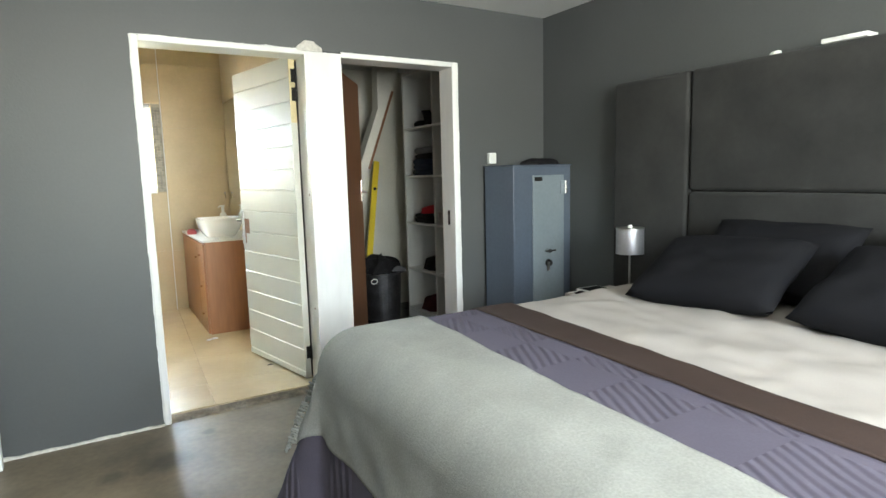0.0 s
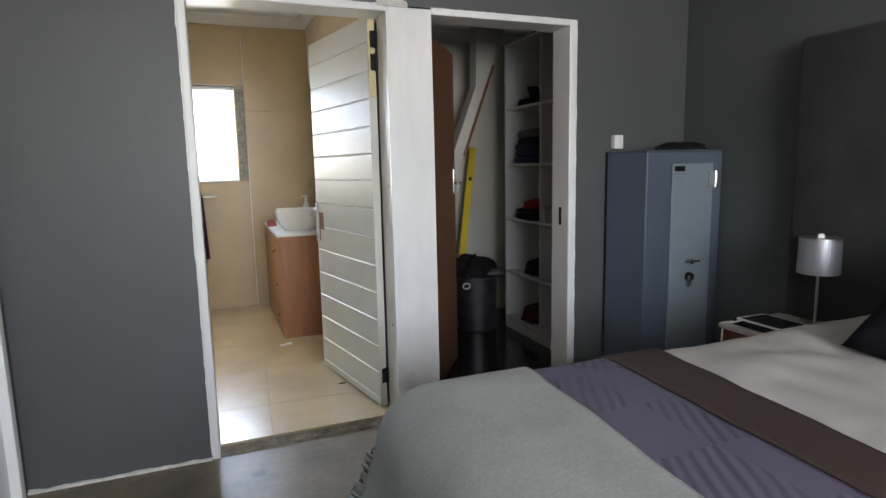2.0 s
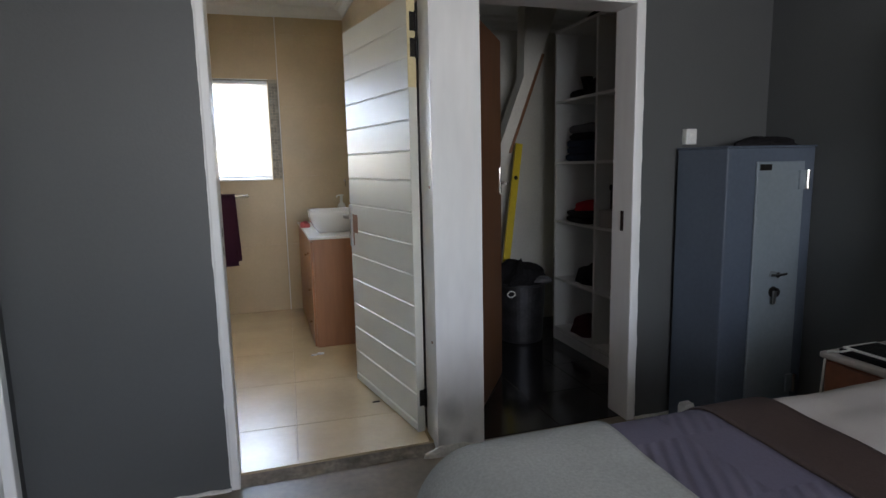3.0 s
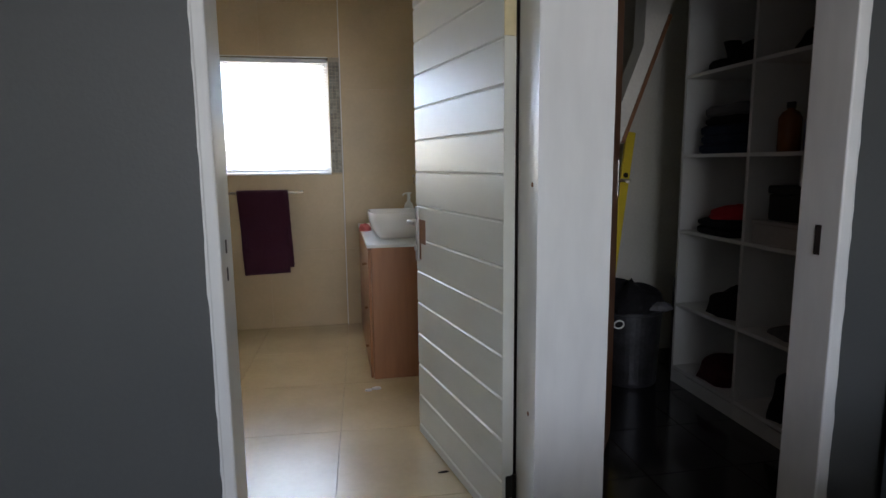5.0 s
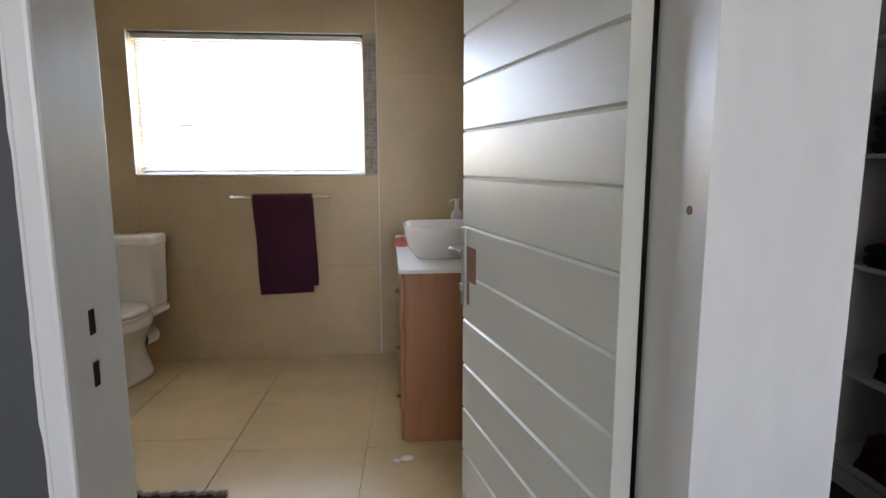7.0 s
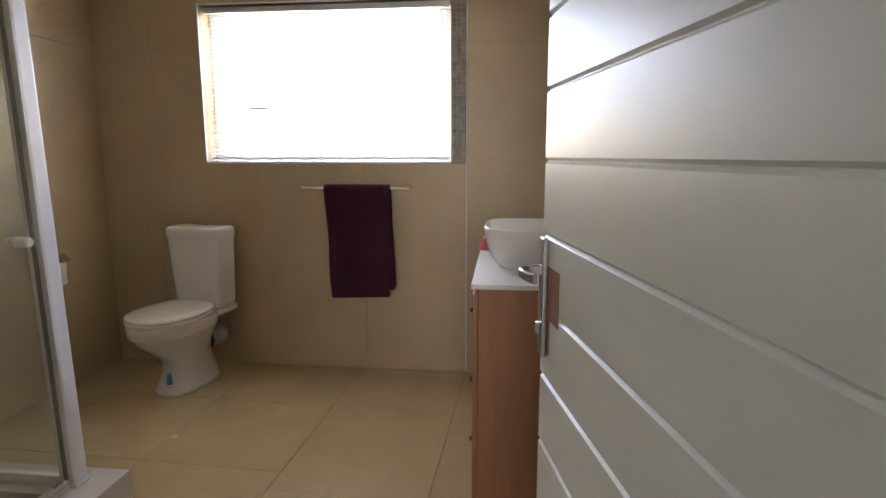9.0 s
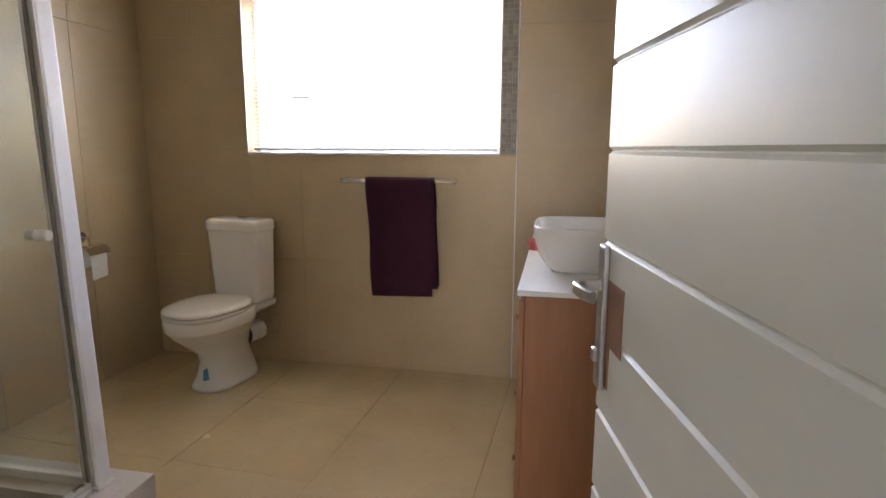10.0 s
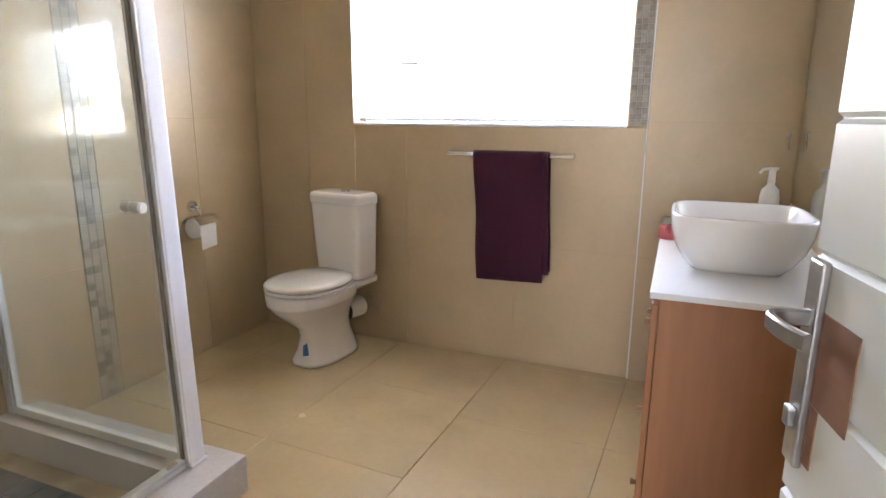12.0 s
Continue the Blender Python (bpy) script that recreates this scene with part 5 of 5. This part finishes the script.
# laundry bin
LBX, LBY = 2.755, 4.68
bin_ = thing("laundry_bin", (LBX, LBY, 0), "dull steel bin heaped with black clothes on the closet floor", "bin")
part("drum", loft(bmesh.new(), [oval(LBX, LBY, zz, r, r, 2.0, 40) for zz, r in ((0.0, 0.155), (0.02, 0.16), (0.25, 0.17), (0.420, 0.178), (0.435, 0.18), (0.435, 0.172), (0.05, 0.15))]), BIN_STEEL, bin_, smooth=False)
part("rim", loft(bmesh.new(), [oval(LBX, LBY, zz, r, r, 2.0, 40) for zz, r in ((0.425, 0.180), (0.430, 0.186), (0.440, 0.186), (0.445, 0.180))], close_top=False, close_bottom=False), BIN_STEEL, bin_)
part("handle_ring", sweep(bmesh.new(), [(LBX - 0.14 + 0.03 * math.cos(a), LBY - 0.125 - 0.01, 0.380 + 0.022 * math.sin(a)) for a in [2 * math.pi * i / 14 for i in range(15)]], 0.005, 6), WHITE_PLASTIC, bin_, "pale ring handle")
solid("laundry", heap(bmesh.new(), LBX, LBY, 0.438, 0.19, 0.19, 0.17, 21), BLACK_CLOTH, "heap of black laundry in the bin", "clothes")
solid("grey_sock", heap(bmesh.new(), LBX + 0.10, LBY - 0.15, 0.460, 0.07, 0.05, 0.04, 23), GREY_CLOTH, "grey sock on the black laundry", "sock")
solid("suitcase", boxed(3.02, 3.42, 4.62, 4.695, 0.0, 0.62, 0.03, segments=3), BLACK_METAL, "black suitcase behind the shelf unit", "suitcase")
solid("pink_shoe", heap(bmesh.new(), 2.38, 4.58, 0.0, 0.10, 0.12, 0.10, 25), PINK_CLOTH, "pink shoe lying on the closet floor", "shoe")
solid("grey_box", boxed(2.28, 2.44, 4.42, 4.47, 0.0, 0.30, 0.01), GREY_CLOTH, "grey fabric box on the closet floor", "box")

# sloping boxed beam across the closet
beam = thing("sloping_beam", (2.7, 4.75, 0.4), "off-white boxed beam sloping across the closet", "beam", kind="structure")
bm = bmesh.new()
outline = [(3.06, 2.44), (2.80, 2.44), (2.788, 1.937), (2.42, 0.98), (2.42, 0.45), (2.50, 0.95), (2.668, 1.394), (2.93, 2.10)]
fa = [bm.verts.new((x, 4.70, z)) for x, z in outline]
fb = [bm.verts.new((x, 4.82, z)) for x, z in outline]
bm.faces.new(fa)
bm.faces.new(fb[::-1])
for i in range(len(outline)):
    j = (i + 1) % len(outline)
    bm.faces.new((fa[i], fb[i], fb[j], fa[j]))
part("body", bm, CLOSET_WALL, beam)
bm = bmesh.new()
a, b = Vector((2.668, 4.69, 1.40)), Vector((2.93, 4.69, 2.10))
d = (b - a).normalized()
nrm = Vector((d.z, 0, -d.x))
loft(bm, [[p + nrm * s + Vector((0, t, 0)) for s, t in ((0, 0), (0.02, 0), (0.02, 0.12), (0, 0.12))] for p in (a, b)])
part("edge_strip", bm, BROWN_DOOR, beam, "thin brown wooden edge strip")

# spirit level leaning in the closet
lev = thing("spirit_level", (2.80, 4.93, 0), "long yellow aluminium spirit level leaning on the closet wall", "spirit level")
a, b = Vector((2.634, 4.84, 0.0)), Vector((2.89, 5.00, 1.47))
d = (b - a).normalized()
side = Vector((1, 0, 0)) - d * d.x
side.normalize()
oth = d.cross(side)
bm = bmesh.new()
loft(bm, [[p + side * s + oth * t for s, t in ((-0.028, -0.011), (0.028, -0.011), (0.028, 0.011), (-0.028, 0.011))] for p in (a, b)])
part("bar", bm, YELLOW, lev)
for t in (0.25, 0.82):
    c = a + (b - a) * t
    part("vial", rods(c - oth * 0.015, c + oth * 0.015, 0.016, seg=14), BLACK_METAL, lev, "dark vial window")

# scraps on the bathroom floor by the vanity
for x, y, s in ((1.255, 4.75, 0.018), (1.21, 4.73, 0.012)):
    solid("plastic_scrap", heap(bmesh.new(), x, y, BZ, s * 1.6, s, 0.012, x * 9, 12, 4), PAPER, "small white plastic scrap on the tiled floor", "scrap")
solid("dark_chip", heap(bmesh.new(), 1.465, 3.80, BZ, 0.022, 0.006, 0.006, 31, 12, 4), BLACK_CLOTH, "dark chip of grit on the tiled floor by the door", "chip")

# ---- tiles, piece by piece ----
TILE_MESHES = {}


def tile(parent, name, mat, centre, size, bevel=0.0012):
    """A flat piece; alike pieces share their mesh."""
    key = (name, mat.name, tuple(round(s, 4) for s in size))
    if key not in TILE_MESHES:
        bm = bmesh.new()
        box(bm, -size[0] / 2, size[0] / 2, -size[1] / 2, size[1] / 2, -size[2] / 2, size[2] / 2, min(bevel, min(size) * 0.3), segments=1)
        TILE_MESHES[key] = mesh_of(name, bm, mat)
    ob = new(name, TILE_MESHES[key])
    ob.parent = parent
    ob.location = Vector(centre)
    return ob


def wall_tiles(parent, axis, at, thick, us, zs, hole=None, gap=0.001):
    """Tiles on a wall: axis x or y is its normal, us and zs the joints."""
    for u0, u1 in zip(us, us[1:]):
        for z0, z1 in zip(zs, zs[1:]):
            cells = [(u0, u1, z0, z1)]
            if hole:
                a, b, c, d = hole
                if u0 < b and u1 > a and z0 < d and z1 > c:
                    cells = []
                    if u0 < a: cells.append((u0, a, z0, z1))
                    if u1 > b: cells.append((b, u1, z0, z1))
                    m0, m1 = max(u0, a), min(u1, b)
                    if z0 < c: cells.append((m0, m1, z0, c))
                    if z1 > d: cells.append((m0, m1, d, z1))
            for a0, a1, b0, b1 in cells:
                if a1 - a0 < 0.01 or b1 - b0 < 0.01:
                    continue
                size = (thick, a1 - a0 - gap, b1 - b0 - gap) if axis == "x" else (a1 - a0 - gap, thick, b1 - b0 - gap)
                mid = ((a0 + a1) / 2, (b0 + b1) / 2)
                centre = (at, mid[0], mid[1]) if axis == "x" else (mid[0], at, mid[1])
                tile(parent, "tile", WALL_TILE, centre, size, 0.0006)


ROWS_Z = (BZ, 0.64, 1.245, 1.85, 2.455, H_BATH)
back = bpy.data.objects["wall_window_side"]
left = bpy.data.objects["wall_bath_left"]
part_wall = bpy.data.objects["wall_partition"]
front = bpy.data.objects["wall_bath_front"]
wall_tiles(back, "y", BY1 + 0.004, 0.008, (BX0, -0.64, -0.04, 0.56, 1.130), ROWS_Z, (WX0, 1.130, WZ0 - 0.012, WZ1 + 0.006))
wall_tiles(back, "y", BY1 - 0.003, 0.02, (1.136, BX1), ROWS_Z)
wall_tiles(left, "x", BX0 - 0.004, 0.008, (D1, 3.8, 4.4, 5.01), ROWS_Z)
wall_tiles(left, "x", BX0 - 0.004, 0.008, (5.12, 5.67, BY1), ROWS_Z)
wall_tiles(part_wall, "x", BX1 + 0.004, 0.008, (D1 + 0.007, 3.9, 4.5, 5.1, 5.7, BY1), ROWS_Z)
wall_tiles(front, "y", D1 + 0.010, 0.008, (BX0, -0.2, 0.4, O1), ROWS_Z)
trim_ = solid("trim", boxed(1.130, 1.136, BY1 - 0.014, BY1 + 0.004, BZ, H_BATH - 0.085, 0.0015), ALUMINIUM, "white tile edge trim beside the window", "trim", "structure")

# mosaic strips
bed_strip = solid("mosaic_strip", boxed(1.049, 1.129, BY1 - 0.001, BY1 + 0.007, WZ0, WZ1 + 0.004), MOSAIC_BED, "grey stone mosaic strip beside the window", "tiles", "structure")
side_strip = solid("mosaic_strip", boxed(BX0 - 0.007, BX0 - 0.001, 5.012, 5.118, BZ, 2.455), MOSAIC_BED, "grey stone mosaic strip up the side wall", "tiles", "structure")
for i in range(3):
    for k in range(33):
        tile(bed_strip, "mosaic_tile", MOSAIC, (1.0640 + i * 0.0252, BY1 - 0.001, WZ0 + 0.013 + k * 0.0248), (0.0225, 0.006, 0.0225))
rng = random.Random(12)
for i in range(3):
    for k in range(68):
        stone = MOSAIC if rng.random() < 0.3 else MOSAIC_LIGHT
        tile(side_strip, "mosaic_tile", stone, (BX0 - 0.001, 5.0297 + i * 0.0353, BZ + 0.019 + k * 0.0353), (0.006, 0.0328, 0.0328))

# floor tiles lie a few degrees off the walls
floor_b = bpy.data.objects["floor_bathroom"]
ANGLE = radians(-2.5)
ct, st = math.cos(ANGLE), math.sin(ANGLE)


def clip_polygon(poly, axis, limit, keep_less):
    out = []
    for i, p in enumerate(poly):
        q = poly[(i + 1) % len(poly)]
        pin = (p[axis] <= limit) if keep_less else (p[axis] >= limit)
        qin = (q[axis] <= limit) if keep_less else (q[axis] >= limit)
        if pin:
            out.append(p)
        if pin != qin:
            t = (limit - p[axis]) / (q[axis] - p[axis])
            out.append((p[0] + (q[0] - p[0]) * t, p[1] + (q[1] - p[1]) * t))
    return out


def floor_tile(parent, poly, z0, z1, mat):
    bm = bmesh.new()
    inner = [Vector(p) for p in poly]
    mid = sum(inner, Vector((0, 0))) / len(inner)
    shrunk = [p + (mid - p).normalized() * 0.0018 for p in inner]
    loft(bm, [[(p.x, p.y, z0) for p in inner], [(p.x, p.y, z1 - 0.001) for p in inner], [(p.x, p.y, z1) for p in shrunk]])
    ob = new("tile", mesh_of("tile", bm, mat))
    ob.parent = parent


for col in range(-3, 3):
    u0 = 0.262 + 0.605 * col
    for row in range(-8, 6):
        v0 = 5.028 + 0.605 * row - (0.12 if col >= 0 else 0.0)
        g = 0.0012
        corners = [(u0 + g, v0 + g), (u0 + 0.605 - g, v0 + g), (u0 + 0.605 - g, v0 + 0.605 - g), (u0 + g, v0 + 0.605 - g)]
        poly = [(u * ct - v * st, u * st + v * ct) for u, v in corners]
        for axis, limit, less in ((0, BX0, False), (0, BX1, True), (1, D0 + 0.062, False), (1, BY1, True)):
            if poly:
                poly = clip_polygon(poly, axis, limit, less)
        if len(poly) > 2:
            xs = [p[0] for p in poly]
            if max(xs) - min(xs) > 0.02:
                floor_tile(floor_b, poly, BZ - 0.006, BZ, FLOOR_TILE)
tray = slab("floor_shower", GROUT, "grey tiled shower floor", "floor", (BX0 + 0.001, KX - 0.171, D1 + 0.008, KY - 0.171, BZ + 0.0005, BZ + 0.012))
for i in range(7):
    for j in range(14):
        x, y = BX0 + 0.05 + i * 0.0985, D1 + 0.06 + j * 0.0955
        if x < KX - 0.2 and y < KY - 0.2:
            tile(tray, "tile", DARK_TILE, (x, y, BZ + 0.0135), (0.094, 0.091, 0.005))
floor_c = bpy.data.objects["floor_closet"]
for x0, x1 in ((P2, 2.30), (2.30, 2.70), (2.70, 3.10), (3.10, XR)):
    y = D0 + 0.062
    while y < CY1:
        y1 = min(y + 0.40, CY1)
        tile(floor_c, "tile", BLACK_TILE, ((x0 + x1) / 2, (y + y1) / 2, -0.003), (x1 - x0 - 0.003, y1 - y - 0.003, 0.006))
        y += 0.40
